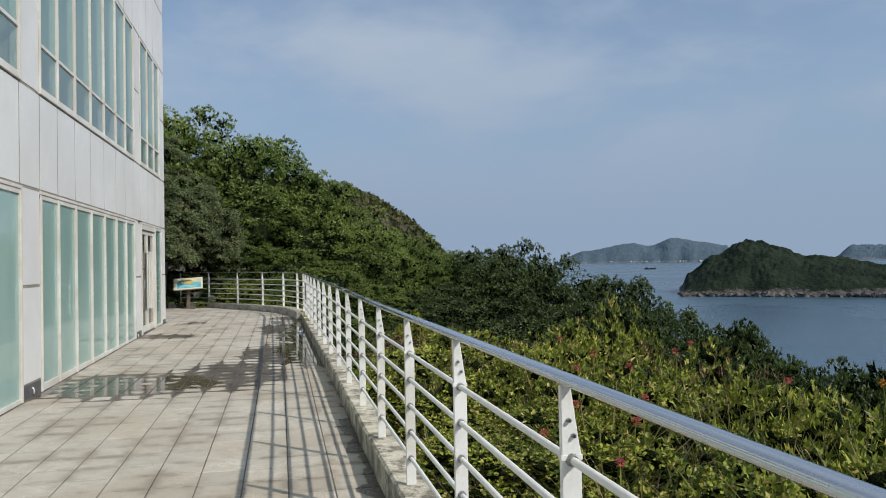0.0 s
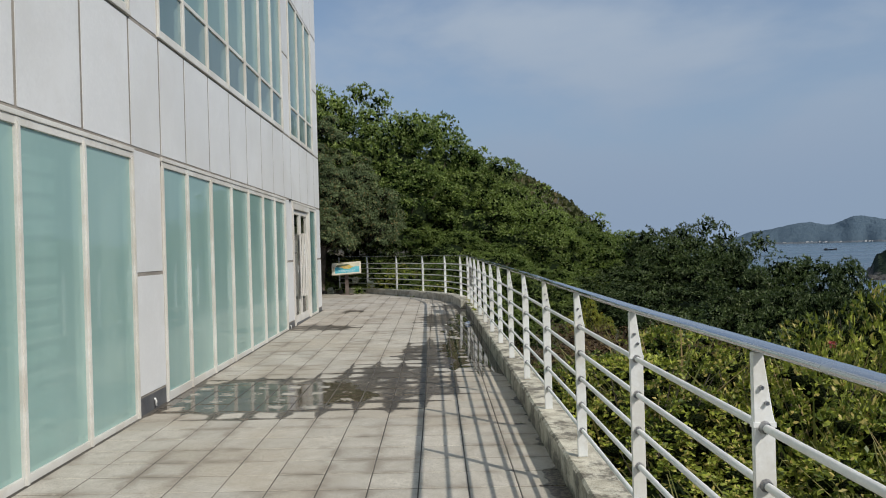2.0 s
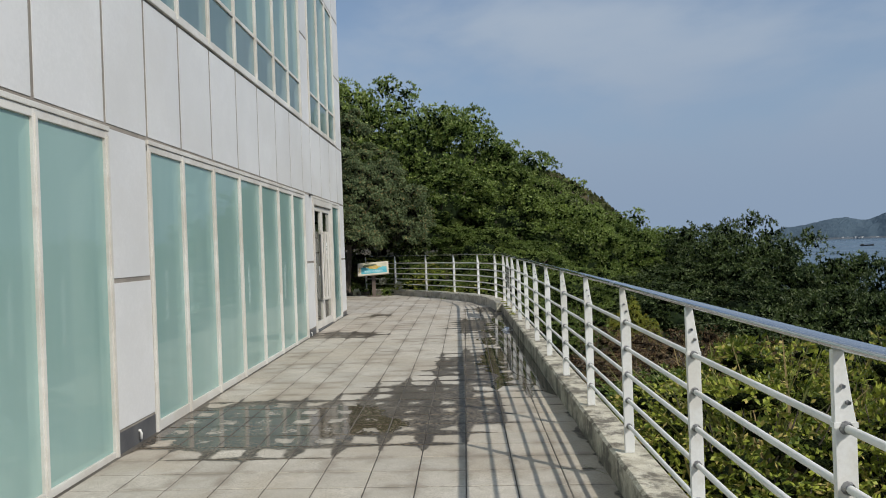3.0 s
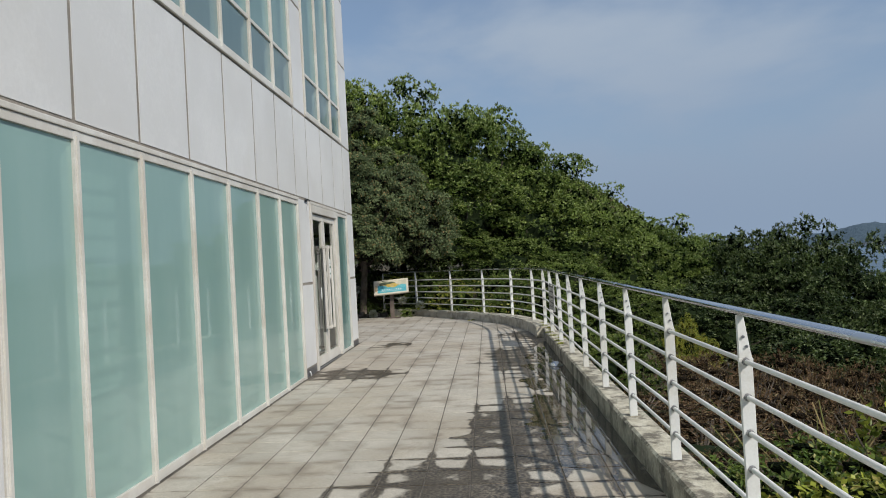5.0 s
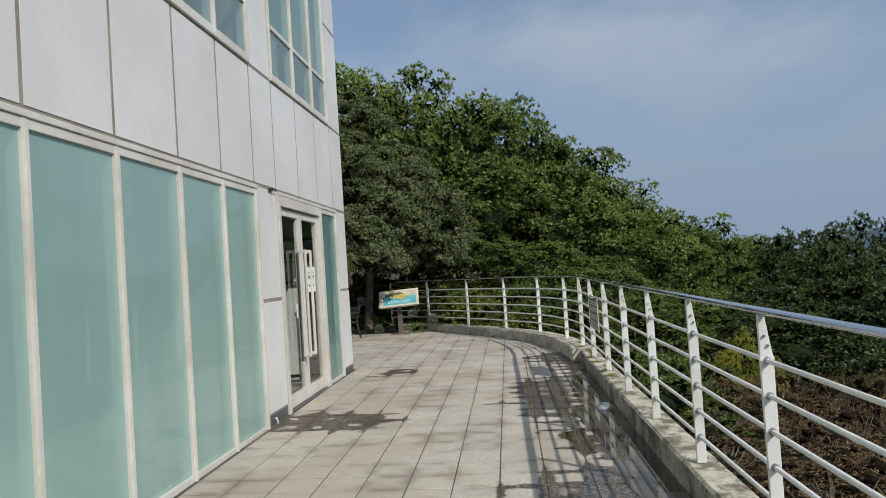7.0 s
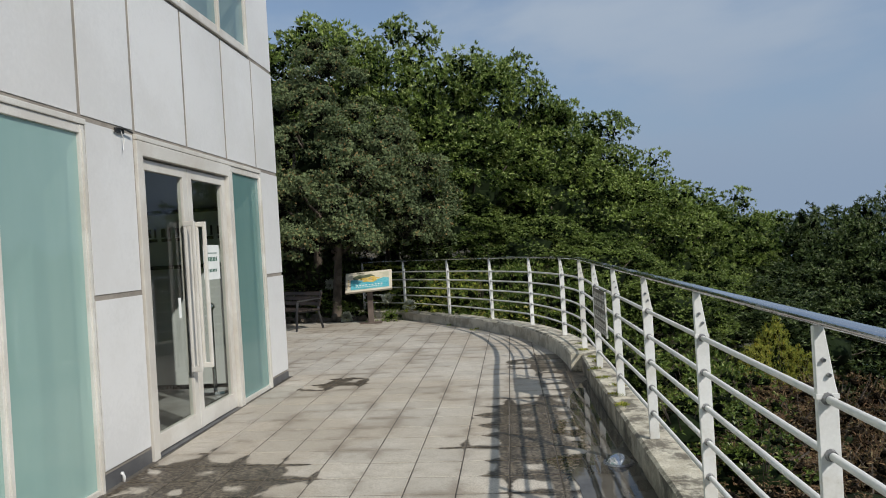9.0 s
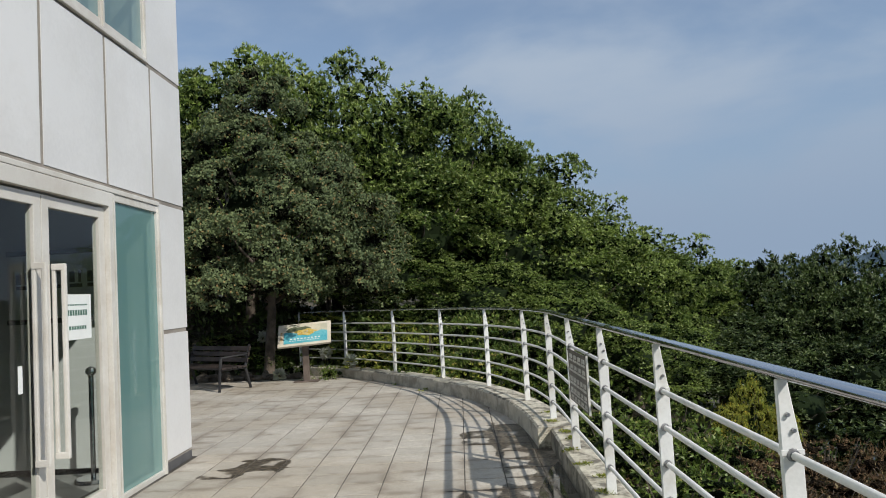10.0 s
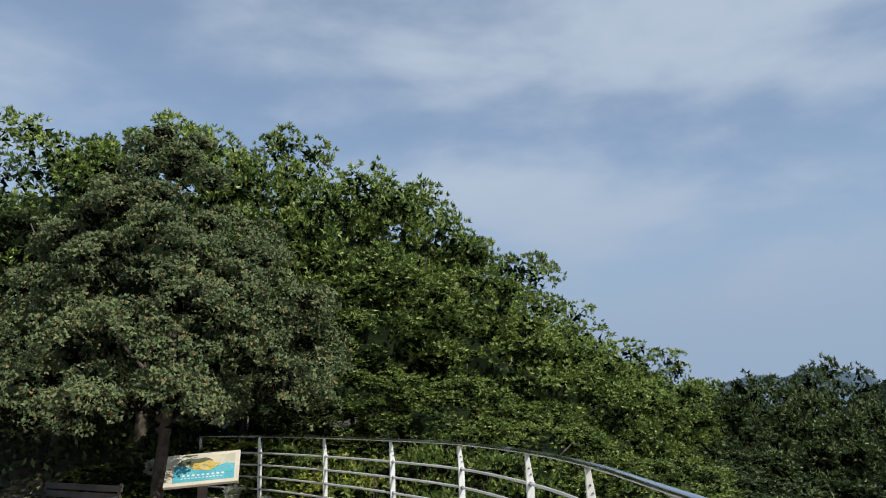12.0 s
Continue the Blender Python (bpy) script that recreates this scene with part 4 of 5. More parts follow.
def crown_arrays(rng, rx, rz, clumps, per, clump_r, length, width, low=-0.55, lobes=7, droop=0.0, cone=0.0, tuft=1, sub=1, lump_r=0.0, folded=False):
    """A crown of clumps on an uneven, lobed shell; leaves stand outwards in rosettes on every clump."""
    d = unit(rng.normal(size=(clumps * 3, 3)))
    d = d[d[:, 2] > low]
    if sub > 1:
        d = spaced(d, clumps)
    d = d[:clumps]
    lobe = unit(rng.normal(size=(lobes, 3)) * np.array([1, 1, 0.8]))
    bulge = np.max(np.clip(d @ lobe.T, 0, 1) ** 6, axis=1)
    r = (0.74 + 0.30 * bulge) * rng.uniform(0.86, 1.08, len(d))
    C = d * r[:, None] * np.array([rx, rx, rz])
    if cone:
        # boughs set round a cone, close together at the skirt, some filling its underside
        t = 1 - np.sqrt(1 - (np.arange(clumps) + 0.5) / clumps)
        a = 2.39996 * np.arange(clumps) + rng.uniform(-0.3, 0.3, clumps)
        d = unit(np.stack([np.cos(a), np.sin(a), np.full(clumps, 0.3) + 0.5 * t], 1))
        bulge = np.max(np.clip(d @ lobe.T, 0, 1) ** 4, axis=1)
        far = rx * (1 - t) ** cone * (0.80 + 0.16 * bulge) * rng.uniform(0.70, 1.12, clumps)
        C = np.stack([np.cos(a) * far, np.sin(a) * far, rz * (1.8 * t - 0.9) + rng.uniform(-0.08, 0.08, clumps)], 1)
        under = rng.uniform(size=clumps) < 0.16
        C[under, :2] *= rng.uniform(0.25, 0.85, (int(under.sum()), 1))
        C[under, 2] = -rz * 0.86 + rng.uniform(0, 0.35, int(under.sum()))
        t = t[:, None]
    deep = rng.uniform(size=len(C)) < 0.2
    C[deep] *= 0.86
    bodies, body_r = np.zeros((0, 3)), np.zeros(0)
    if sub > 1:
        # each limb end carries a lump made of smaller tufts on its outer, upper side
        lr = lump_r * rng.uniform(0.65, 1.3, len(C))
        if cone:
            lr *= np.clip(1.15 - 0.75 * t[:, 0], 0.3, 1)
        bodies, body_r = C, lr * (0.8 if cone else 0.86)
        way = unit(np.repeat(d, sub, axis=0) * (0.65 if cone else 0.45) + np.array([0, 0, 0.22]) + rng.normal(size=(len(C) * sub, 3)) * (0.7 if cone else 0.95))
        C = np.repeat(C, sub, axis=0) + way * np.repeat(lr, sub)[:, None] * (np.array([1.2, 1.2, 0.68]) if cone else np.array([1.0, 1.0, 0.66]))
        d = unit(np.repeat(d, sub, axis=0) * 0.4 + way)
    cr = clump_r * rng.uniform(0.55, 1.4, len(C))
    idx = np.repeat(np.arange(len(C)), per)
    out = unit(d * 0.8 + np.array([0, 0, 0.6]))
    e = unit(rng.normal(size=(len(idx), 3)) + out[idx] * 0.8)
    if tuft > 1:
        e = np.repeat(e[::tuft], tuft, axis=0)[:len(idx)]
    lump = 1 + 0.25 * np.sin(e[:, 0:1] * 7 + idx[:, None]) * np.sin(e[:, 1:2] * 6 + 2 * idx[:, None])
    P = C[idx] + e * lump * (cr[idx] * rng.uniform(0.82, 1.0, len(idx)))[:, None] * np.array([1.2, 1.2, 0.72])
    side_way = rng.normal(size=e.shape)
    side_way = unit(side_way - np.sum(side_way * e, axis=1, keepdims=True) * e)
    D = unit(e * (0.32 if cone else 0.7) + side_way * 0.75 + np.array([0, 0, 0.12 - droop]))
    V, F = leaves(P, D, length, width, rng, 0.55, droop, e) if folded else blades(P, D, length, width, rng, e)
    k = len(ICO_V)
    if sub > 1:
        # leaves inside each lump, in darkened colours that stand in for shade
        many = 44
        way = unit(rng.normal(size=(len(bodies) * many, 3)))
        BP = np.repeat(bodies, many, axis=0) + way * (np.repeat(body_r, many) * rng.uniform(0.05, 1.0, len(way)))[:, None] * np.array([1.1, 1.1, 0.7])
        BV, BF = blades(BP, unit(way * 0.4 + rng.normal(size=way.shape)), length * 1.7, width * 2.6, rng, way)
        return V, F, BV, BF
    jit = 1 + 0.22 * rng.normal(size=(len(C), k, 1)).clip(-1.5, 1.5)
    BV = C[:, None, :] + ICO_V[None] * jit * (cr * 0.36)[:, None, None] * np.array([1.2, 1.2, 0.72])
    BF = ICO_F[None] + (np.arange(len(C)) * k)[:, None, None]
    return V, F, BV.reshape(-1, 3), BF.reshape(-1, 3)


# Solid lump inside a crown, there to make the gaps between leaves dark.
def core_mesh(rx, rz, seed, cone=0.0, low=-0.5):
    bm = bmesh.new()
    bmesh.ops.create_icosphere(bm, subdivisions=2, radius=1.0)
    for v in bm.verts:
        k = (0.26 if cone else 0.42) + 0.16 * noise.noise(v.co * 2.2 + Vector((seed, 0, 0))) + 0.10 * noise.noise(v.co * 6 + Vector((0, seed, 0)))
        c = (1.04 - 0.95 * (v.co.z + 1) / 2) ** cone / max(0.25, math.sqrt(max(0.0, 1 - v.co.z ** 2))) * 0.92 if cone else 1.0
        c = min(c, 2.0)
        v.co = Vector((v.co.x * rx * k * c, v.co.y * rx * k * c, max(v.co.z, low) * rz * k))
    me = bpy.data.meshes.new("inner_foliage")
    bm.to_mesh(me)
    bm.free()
    me.materials.append(M["shade_core"])
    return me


def grow_trunk(parent, height, r, rng, limbs=5, spread=1.2, fork=0.6, lean=0.25):
    """A tapered trunk with a flared foot, and its limbs as parts of it."""
    bm = bmesh.new()
    pts = [(lean * math.sin(2.2 * t) * t, lean * 0.5 * math.cos(3 * t) * t, -0.5 + (height + 0.5) * t) for t in (0, 0.12, 0.3, 0.5, 0.75, 1)]
    add_tube(bm, pts, [r * 1.5, r * 1.08, r * 0.92, r * 0.8, r * 0.6, r * 0.3], 9)
    bmesh.ops.recalc_face_normals(bm, faces=bm.faces)
    tr = part("trunk", bm, M["bark"], parent, smooth_faces=True)
    for k in range(limbs):
        a = 2 * math.pi * k / limbs + rng.uniform(-0.4, 0.4)
        z0 = height * (fork + 0.3 * k / max(1, limbs))
        q = spread * rng.uniform(0.7, 1.15)
        p = [(0.02, 0, z0)] + [(math.cos(a) * q * t, math.sin(a) * q * t, z0 + height * 0.32 * t ** 1.3 + 0.05 * math.sin(7 * t)) for t in (0.33, 0.66, 1)]
        part("limb", tube(p, [r * 0.45, r * 0.34, r * 0.22, r * 0.1], 6), M["bark"], tr, smooth_faces=True)
    return tr


def make_tree(name, label, seed, height, rx, rz, clumps, per, clump_r, length, width, material, low=-0.55, droop=0.0, cone=0.0, trunk_r=0.14, limbs=6, crown_drop=0.0, tuft=1, core_low=-0.5, sub=1, lump_r=0.0):
    rng = np.random.default_rng(seed)
    tree = empty(name)
    tagged(tree, label, "tree")
    grow_trunk(tree, height - rz * (1.35 if cone else 0.95), trunk_r, rng, limbs, rx * (0.45 if cone else 0.7), 0.50 if cone else 0.6)
    V, F, BV, BF = crown_arrays(rng, rx, rz, clumps, per, clump_r, length, width, low, droop=droop, cone=cone, tuft=tuft, sub=sub, lump_r=lump_r)
    V[:, 2] += height - rz - crown_drop
    BV[:, 2] += height - rz - crown_drop
    cr = mesh_object("crown", leaf_mesh("crown", V, F, M[material]), None, tree)
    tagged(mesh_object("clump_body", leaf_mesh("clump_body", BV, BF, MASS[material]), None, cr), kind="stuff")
    inner = mesh_object("inner_foliage", core_mesh(rx, rz, seed, cone, core_low), None, cr, "near-black core painted as the shade inside the crown")
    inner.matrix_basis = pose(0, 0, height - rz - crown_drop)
    return tree


def spot(ob, x, y, z, scale=1.0, rz=0.0, sz=None):
    return pose(x, y, z, 0, 0, rz) @ Matrix.Diagonal((scale, scale, sz or scale, 1))


def place(kinds, rows, group, label=None):
    """Copies of the kinds at (x, y, top height): the tree reaches from the ground to that height."""
    for k, (x, y, topz, width) in enumerate(rows):
        ob, h, r = kinds[k % len(kinds)]
        g = land_z(x, y) - 0.1
        s = width / r
        c = copy_thing(ob, spot(ob, x, y, g, s, (k * 137.5) % 360, max(0.35, (topz - 0.12 - g) / h)))
        tagged(c, label or "", group=group)


def drop(ob):
    for o in (*ob.children_recursive, ob):
        bpy.data.objects.remove(o)


BROAD = "dense evergreen broadleaf tree with glossy dark green leaves"
broad = [(make_tree("evergreen_tree", BROAD, s, 6.0, 2.4, 2.7, 62, 54, 0.180, 0.118, 0.043, "broad", low=-0.8, tuft=9, core_low=-0.9, sub=11, lump_r=0.50), 6.0, 2.4) for s in (11, 12, 13, 14)]
dark = [(make_tree("evergreen_tree", "dark evergreen tree with drooping narrow leaves on the slope", s, 5.6, 2.3, 2.3, 36, 72, 0.20, 0.138, 0.048, "dark_broad", low=-0.65, droop=0.30, tuft=8, core_low=-0.8, sub=8, lump_r=0.52), 5.6, 2.3) for s in (21, 22)]
low_wood = [(make_tree("small_evergreen_tree", "small rounded evergreen on the sea slope", s, 3.4, 1.7, 1.5, 30, 54, 0.19, 0.115, 0.050, "dark_broad", low=-0.4, tuft=8, sub=5, lump_r=0.38, trunk_r=0.09, core_low=-0.7), 3.4, 1.7) for s in (31, 32, 33)]

place(broad, [(-5.6, 33.2, 8.75, 2.7), (-3.6, 33.4, 8.1, 2.4), (-2.1, 32.4, 7.4, 2.4), (-0.25, 34.0, 7.65, 2.3), (1.1, 34.0, 5.9, 2.3), (2.0, 35.6, 5.5, 2.0), (3.6, 36.4, 4.4, 1.9), (5.5, 37.0, 3.1, 2.0),
              (-1.2, 31.0, 4.9, 2.3), (0.9, 31.7, 4.3, 2.2), (2.6, 32.6, 3.7, 2.2), (4.2, 33.8, 3.0, 2.0), (5.6, 35.3, 2.6, 2.0), (7.1, 37.0, 2.6, 2.0), (4.7, 38.0, 3.2, 2.0), (7.4, 40.5, 2.9, 2.2), (9.0, 39.4, 2.4, 1.9),
              (-3.2, 30.9, 5.6, 2.2), (-7.9, 32.0, 8.25, 2.7)], "wood behind the terrace")
place(dark, [(11.9, 36.3, 1.9, 1.9), (11.0, 37.5, 2.5, 2.3), (12.9, 38.0, 2.2, 2.3), (9.4, 36.6, 1.9, 2.0), (9.8, 35.4, 1.3, 2.0), (11.9, 34.6, 1.0, 2.1), (14.3, 35.6, 1.3, 2.2), (16.6, 35.6, 0.9, 2.2), (18.8, 34.8, 0.0, 2.2), (8.0, 34.0, 0.7, 1.9), (15.3, 32.6, 0.3, 2.0),
             (17.5, 31.0, -0.7, 2.0), (10.2, 32.0, 0.1, 2.0), (12.6, 31.0, -0.2, 2.0), (6.2, 31.6, 0.2, 1.9), (20.6, 31.6, -1.5, 2.2)], "dark trees on the slope")
place(low_wood, [(4.0, 29.6, 0.2, 1.6), (6.6, 28.9, -0.3, 1.7), (9.0, 28.9, -0.5, 1.8), (11.6, 28.0, -0.7, 1.8), (14.3, 28.2, -0.6, 1.8), (16.6, 26.6, -0.9, 1.8), (19.2, 27.6, -1.7, 1.8), (7.8, 25.8, -0.9, 1.7), (10.4, 25.0, -0.9, 1.7),
                 (13.2, 24.4, -0.8, 1.7), (15.8, 23.2, -0.9, 1.7), (18.6, 22.8, -1.7, 1.8), (8.6, 21.6, -0.8, 1.5), (11.3, 21.0, -1.0, 1.6), (14.2, 20.0, -1.0, 1.6), (16.8, 19.0, -1.4, 1.7), (19.4, 17.8, -2.2, 1.8), (11.4, 17.0, -1.1, 1.5),
                 (14.2, 15.8, -1.2, 1.6), (16.8, 14.2, -1.8, 1.7), (12.4, 13.0, -1.2, 1.6), (15.2, 11.2, -1.6, 1.6), (9.6, 18.2, -0.9, 1.4), (22.2, 25.4, -3.0, 1.9), (22.6, 20.0, -3.4, 1.9), (20.4, 13.0, -3.2, 1.8), (18.2, 9.6, -2.6, 1.7), (13.4, 8.6, -1.4, 1.5)], "low trees on the sea slope")
place(low_wood, [(-5.0, 31.9, 3.2, 1.9), (-6.8, 31.6, 3.4, 1.9), (-8.6, 31.2, 3.4, 1.9), (-10.4, 30.8, 3.4, 1.9), (-3.6, 31.6, 3.0, 1.8), (-11.8, 30.4, 3.4, 1.9)], "low trees closing the wood")
place(broad, [(-3.3, 29.7, 2.7, 1.3), (-1.7, 29.7, 2.6, 1.4), (0.1, 29.0, 2.3, 1.4), (1.8, 28.6, 1.8, 1.4), (3.2, 27.6, 0.9, 1.3)], "wood behind the terrace", "bushy young evergreen with bright green leaves")
place(dark, [(-8.3, 29.6, 5.9, 2.0)], "wood behind the terrace", "dark evergreen tree closing the corner by the bench")
for k in broad + dark + low_wood:
    drop(k[0])

# the blue-green conifer by the bench, and its neighbour
conifer = make_tree("conifer", "dusty blue-green conifer with a bare trunk by the map board", 41, 6.9, 2.95, 2.66, 172, 40, 0.11, 0.060, 0.046, "conifer", low=-0.95, cone=0.82, trunk_r=0.115, limbs=6, tuft=2, core_low=-0.9, sub=21, lump_r=0.42)
conifer.matrix_basis = spot(conifer, -4.14, 27.65, -0.32, 1.0, 20, 1.0)

# bare trunks in the shade under the wood
for k, (x, y) in enumerate([(-4.9, 29.2), (-5.6, 29.8), (-6.3, 29.3), (-5.2, 30.6), (-6.9, 30.2), (-4.4, 30.3), (-8.0, 29.6)]):
    rng = np.random.default_rng(60 + k)
    t = tagged(empty("bare_trunk", (x, y, land_z(x, y) - 0.05)), "bare dark trunk standing in deep shade", "tree trunk", "trunks in the shade")
    grow_trunk(t, 3.0, 0.11, rng, 3, 0.8, 0.7, 0.15)


def make_shrub(name, label, seed, r, h, clumps, per, length, width, material, clump_r=0.16, stems=9, tuft=3, droop=0.05, low=-0.35, folded=False):
    rng = np.random.default_rng(seed)
    ob = tagged(empty(name), label, "shrub")
    bm = bmesh.new()
    for k in range(stems):
        a, q = rng.uniform(0, 6.28), r * rng.uniform(0.3, 0.85)
        add_tube(bm, [(0.05 * math.cos(a), 0.05 * math.sin(a), -0.15), (q * 0.45 * math.cos(a), q * 0.45 * math.sin(a), h * 0.45), (q * math.cos(a), q * math.sin(a), h * rng.uniform(0.75, 0.95))], [0.014, 0.010, 0.004], 5)
    tagged(part("twig_tangle", bm, M["bark"], ob), kind="stuff")
    V, F, BV, BF = crown_arrays(rng, r, h * 0.5, clumps, per, clump_r, length, width, low=-0.9, lobes=9, droop=droop, tuft=tuft, folded=folded)
    V[:, 2] += h * 0.5
    BV[:, 2] += h * 0.5
    fo = mesh_object("foliage", leaf_mesh("foliage", V, F, M[material]), None, ob)
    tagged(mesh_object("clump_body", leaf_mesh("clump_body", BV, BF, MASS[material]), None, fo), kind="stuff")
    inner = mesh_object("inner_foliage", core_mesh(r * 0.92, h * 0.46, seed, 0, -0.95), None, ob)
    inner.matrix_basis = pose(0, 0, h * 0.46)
    return ob, h, r


def make_grass(seed, h, blades, material, label, spread=0.18, flop=0.5):
    rng = np.random.default_rng(seed)
    V, F = [], []
    for k in range(blades):
        a, b = rng.uniform(0, 6.28), rng.uniform(0, 6.28)
        L, q, w = h * rng.uniform(0.6, 1.1), spread * rng.uniform(0, 1), 0.009 * rng.uniform(0.8, 1.8)
        o = np.array([q * math.cos(b), q * math.sin(b), -0.05])
        way, s = np.array([math.cos(a), math.sin(a), 0]), np.array([-math.sin(a), math.cos(a), 0])
        f = flop * rng.uniform(0.3, 1.2)
        i0 = len(V)
        for t in (0, 0.35, 0.7, 1.0):
            c = o + way * f * L * t ** 2 + np.array([0, 0, L * (t - 0.35 * f * t ** 3)])
            ww = w * (1 - 0.85 * t)
            V += [c - s * ww, c + s * ww]
        for j in range(3):
            i = i0 + 2 * j
            F += [(i, i + 1, i + 3), (i, i + 3, i + 2)]
    ob = tagged(empty("grass_tussock"), label, "grass")
    tagged(mesh_object("tuft", leaf_mesh("tuft", np.array(V), np.array(F), material), None, ob), kind="stuff")
    return ob, h, spread


yellow_green = [make_shrub("shrub", "sunlit yellow-green leafy shrub outside the railing", s, 0.75, 1.5, 60, 60, 0.068, 0.034, "shrub", clump_r=0.2, tuft=5) for s in (71, 72, 73)]
mid_green = [make_shrub("shrub", "mid-green bush with pointed glossy leaves", s, 0.8, 1.5, 58, 52, 0.076, 0.032, "shrub_dark", clump_r=0.2, tuft=5) for s in (81, 82)]
near_green = [make_shrub("shrub", "sunlit yellow-green leafy shrub outside the railing", s, 0.75, 1.5, 84, 100, 0.052, 0.026, "shrub", clump_r=0.19, tuft=4, folded=True) for s in (74, 75)]
near_mid = [make_shrub("shrub", "mid-green bush with pointed glossy leaves", 83, 0.75, 1.5, 84, 88, 0.060, 0.022, "shrub_dark", clump_r=0.19, tuft=4, folded=True)]
dry = [make_shrub("dry_shrub", "brown half-dead shrub with bare twigs", s, 0.8, 1.0, 56, 44, 0.060, 0.015, "dry", stems=30) for s in (91, 92)]
yellow = [make_shrub("yellow_shrub", "yellow-leaved upright shrub below the railing", s, 0.55, 1.6, 70, 120, 0.055, 0.024, "yellow") for s in (95,)]
tussock = [make_grass(s, 1.5, 90, M["straw"], "tall green and straw-coloured grass among the shrubs") for s in (101, 102)]

rng = random.Random(5)
rows_y, rows_m, rows_t, rows_d, rows_dry = [], [], [], [], []
y = -1.5
while y < 14.5:
    x = 1.75 + rng.uniform(-0.1, 0.25)
    while x < 10.5:
        if x < 8.6 - 0.03 * y and not (y > 12.6 and x < 4.8):
            topz = -0.28 + 0.30 * math.exp(-((x - 4.5) / 3.0) ** 2) + rng.uniform(-0.22, 0.22) - 0.11 * max(0, x - 6) + 0.55 * smoothstep(7.8, 9.6, y) * (1 - smoothstep(11.6, 12.6, y)) * (1 - smoothstep(3.4, 5.4, x))
            width = rng.uniform(0.75, 1.0) * (0.85 + 0.05 * x)
            k = noise.noise(Vector((x * 0.35, y * 0.3, 3.3))) + (0.25 if y > 5 else -0.05)
            (rows_dry if rng.random() < 0.14 and x > 4.2 else rows_y if k > -0.12 else rows_m).append((x + rng.uniform(-0.3, 0.3), y + rng.uniform(-0.3, 0.3), topz, width))
            if rng.random() < 0.75:
                rows_t.append((x + rng.uniform(-0.5, 0.5), y + rng.uniform(-0.5, 0.5), topz + rng.uniform(0.05, 0.38), 0.3))
        x += 1.15 + 0.05 * x
    y += 1.1
for kinds, close, rows in ((yellow_green, near_green, rows_y), (mid_green, near_mid, rows_m)):
    place(close, [r for r in rows if r[0] < 4.0 and r[1] > 0.5], "shrubs outside the railing")
    place(kinds, [r for r in rows if not (r[0] < 4.0 and r[1] > 0.5)], "shrubs outside the railing")
place(yellow_green, [(6.0, 13.2, 0.65, 0.8), (4.9, 11.8, 0.35, 0.7), (7.2, 14.6, 0.3, 0.8), (3.4, 9.6, 0.3, 0.7)], "shrubs outside the railing", "tall sapling with bright green leaves")
place(dry, rows_dry, "dry shrubs below the railing")
place(tussock, rows_t, "grass among the shrubs")
for yy in np.arange(11.0, 25.0, 1.1):
    for xx in np.arange(1.7, 8.0, 1.15):
        rows_d.append((xx + rng.uniform(-0.3, 0.3), float(yy) + rng.uniform(-0.3, 0.3), -0.68 - 0.09 * (xx - 1.7) + rng.uniform(-0.2, 0.15), rng.uniform(0.8, 1.1)))
place(dry, [r for k, r in enumerate(rows_d) if (k % 6 or r[0] < 4.5) and r[1] > 12.6], "dry shrubs below the railing")
place(mid_green, [(a, b, c + 0.15, d) for k, (a, b, c, d) in enumerate(rows_d) if k % 6 == 0 and a >= 4.5], "shrubs outside the railing")
place(yellow, [(4.75, 26.2, -0.10, 0.32), (4.25, 25.9, -0.5, 0.28), (5.2, 26.0, -0.65, 0.26)], "yellow shrubs")
rows_b = []
for k in range(26):
    i = 6 * 21 + int(k * (len(RAIL) - 6 * 21 - 1) / 25)
    p, s = RAIL[i], side(i)
    for d in (0.75, 1.7):
        q = p + s * (d + rng.uniform(-0.2, 0.3))
        rows_b.append((q.x, q.y, 0.35 + rng.uniform(-0.35, 0.5) + 0.45 * smoothstep(24, 27, q.y), rng.uniform(0.6, 0.85)))
place(mid_green, [(1.5, 19.5, -0.05, 0.6), (1.9, 20.6, 0.05, 0.6), (1.4, 21.6, 0.15, 0.6), (2.5, 21.4, -0.15, 0.6), (2.3, 22.7, 0.05, 0.7), (1.2, 22.9, 0.25, 0.6), (2.0, 18.6, -0.3, 0.5)], "bushes behind the curved railing")
place(mid_green, [r for k, r in enumerate(rows_b) if k % 5], "bushes behind the curved railing")
place(yellow_green, rows_b[::10], "bushes behind the curved railing")


def make_flower(name, label, seed, r, petals, material):
    rng2 = np.random.default_rng(seed)
    e = unit(rng2.normal(size=(petals, 3)) + np.array([0, 0, 0.4]))
    V, F = leaves(e * r * 0.35, e, r * 0.75, r * 0.6, rng2)
    ob = tagged(empty(name), label, "flower")
    mesh_object("blossom", leaf_mesh("blossom", V, F, material), None, ob)
    part("stem", tube([(0, 0, -0.45), (0.02, 0, -0.2), (0, 0, 0)], 0.004, 5), M["shrub"], ob)
    return ob


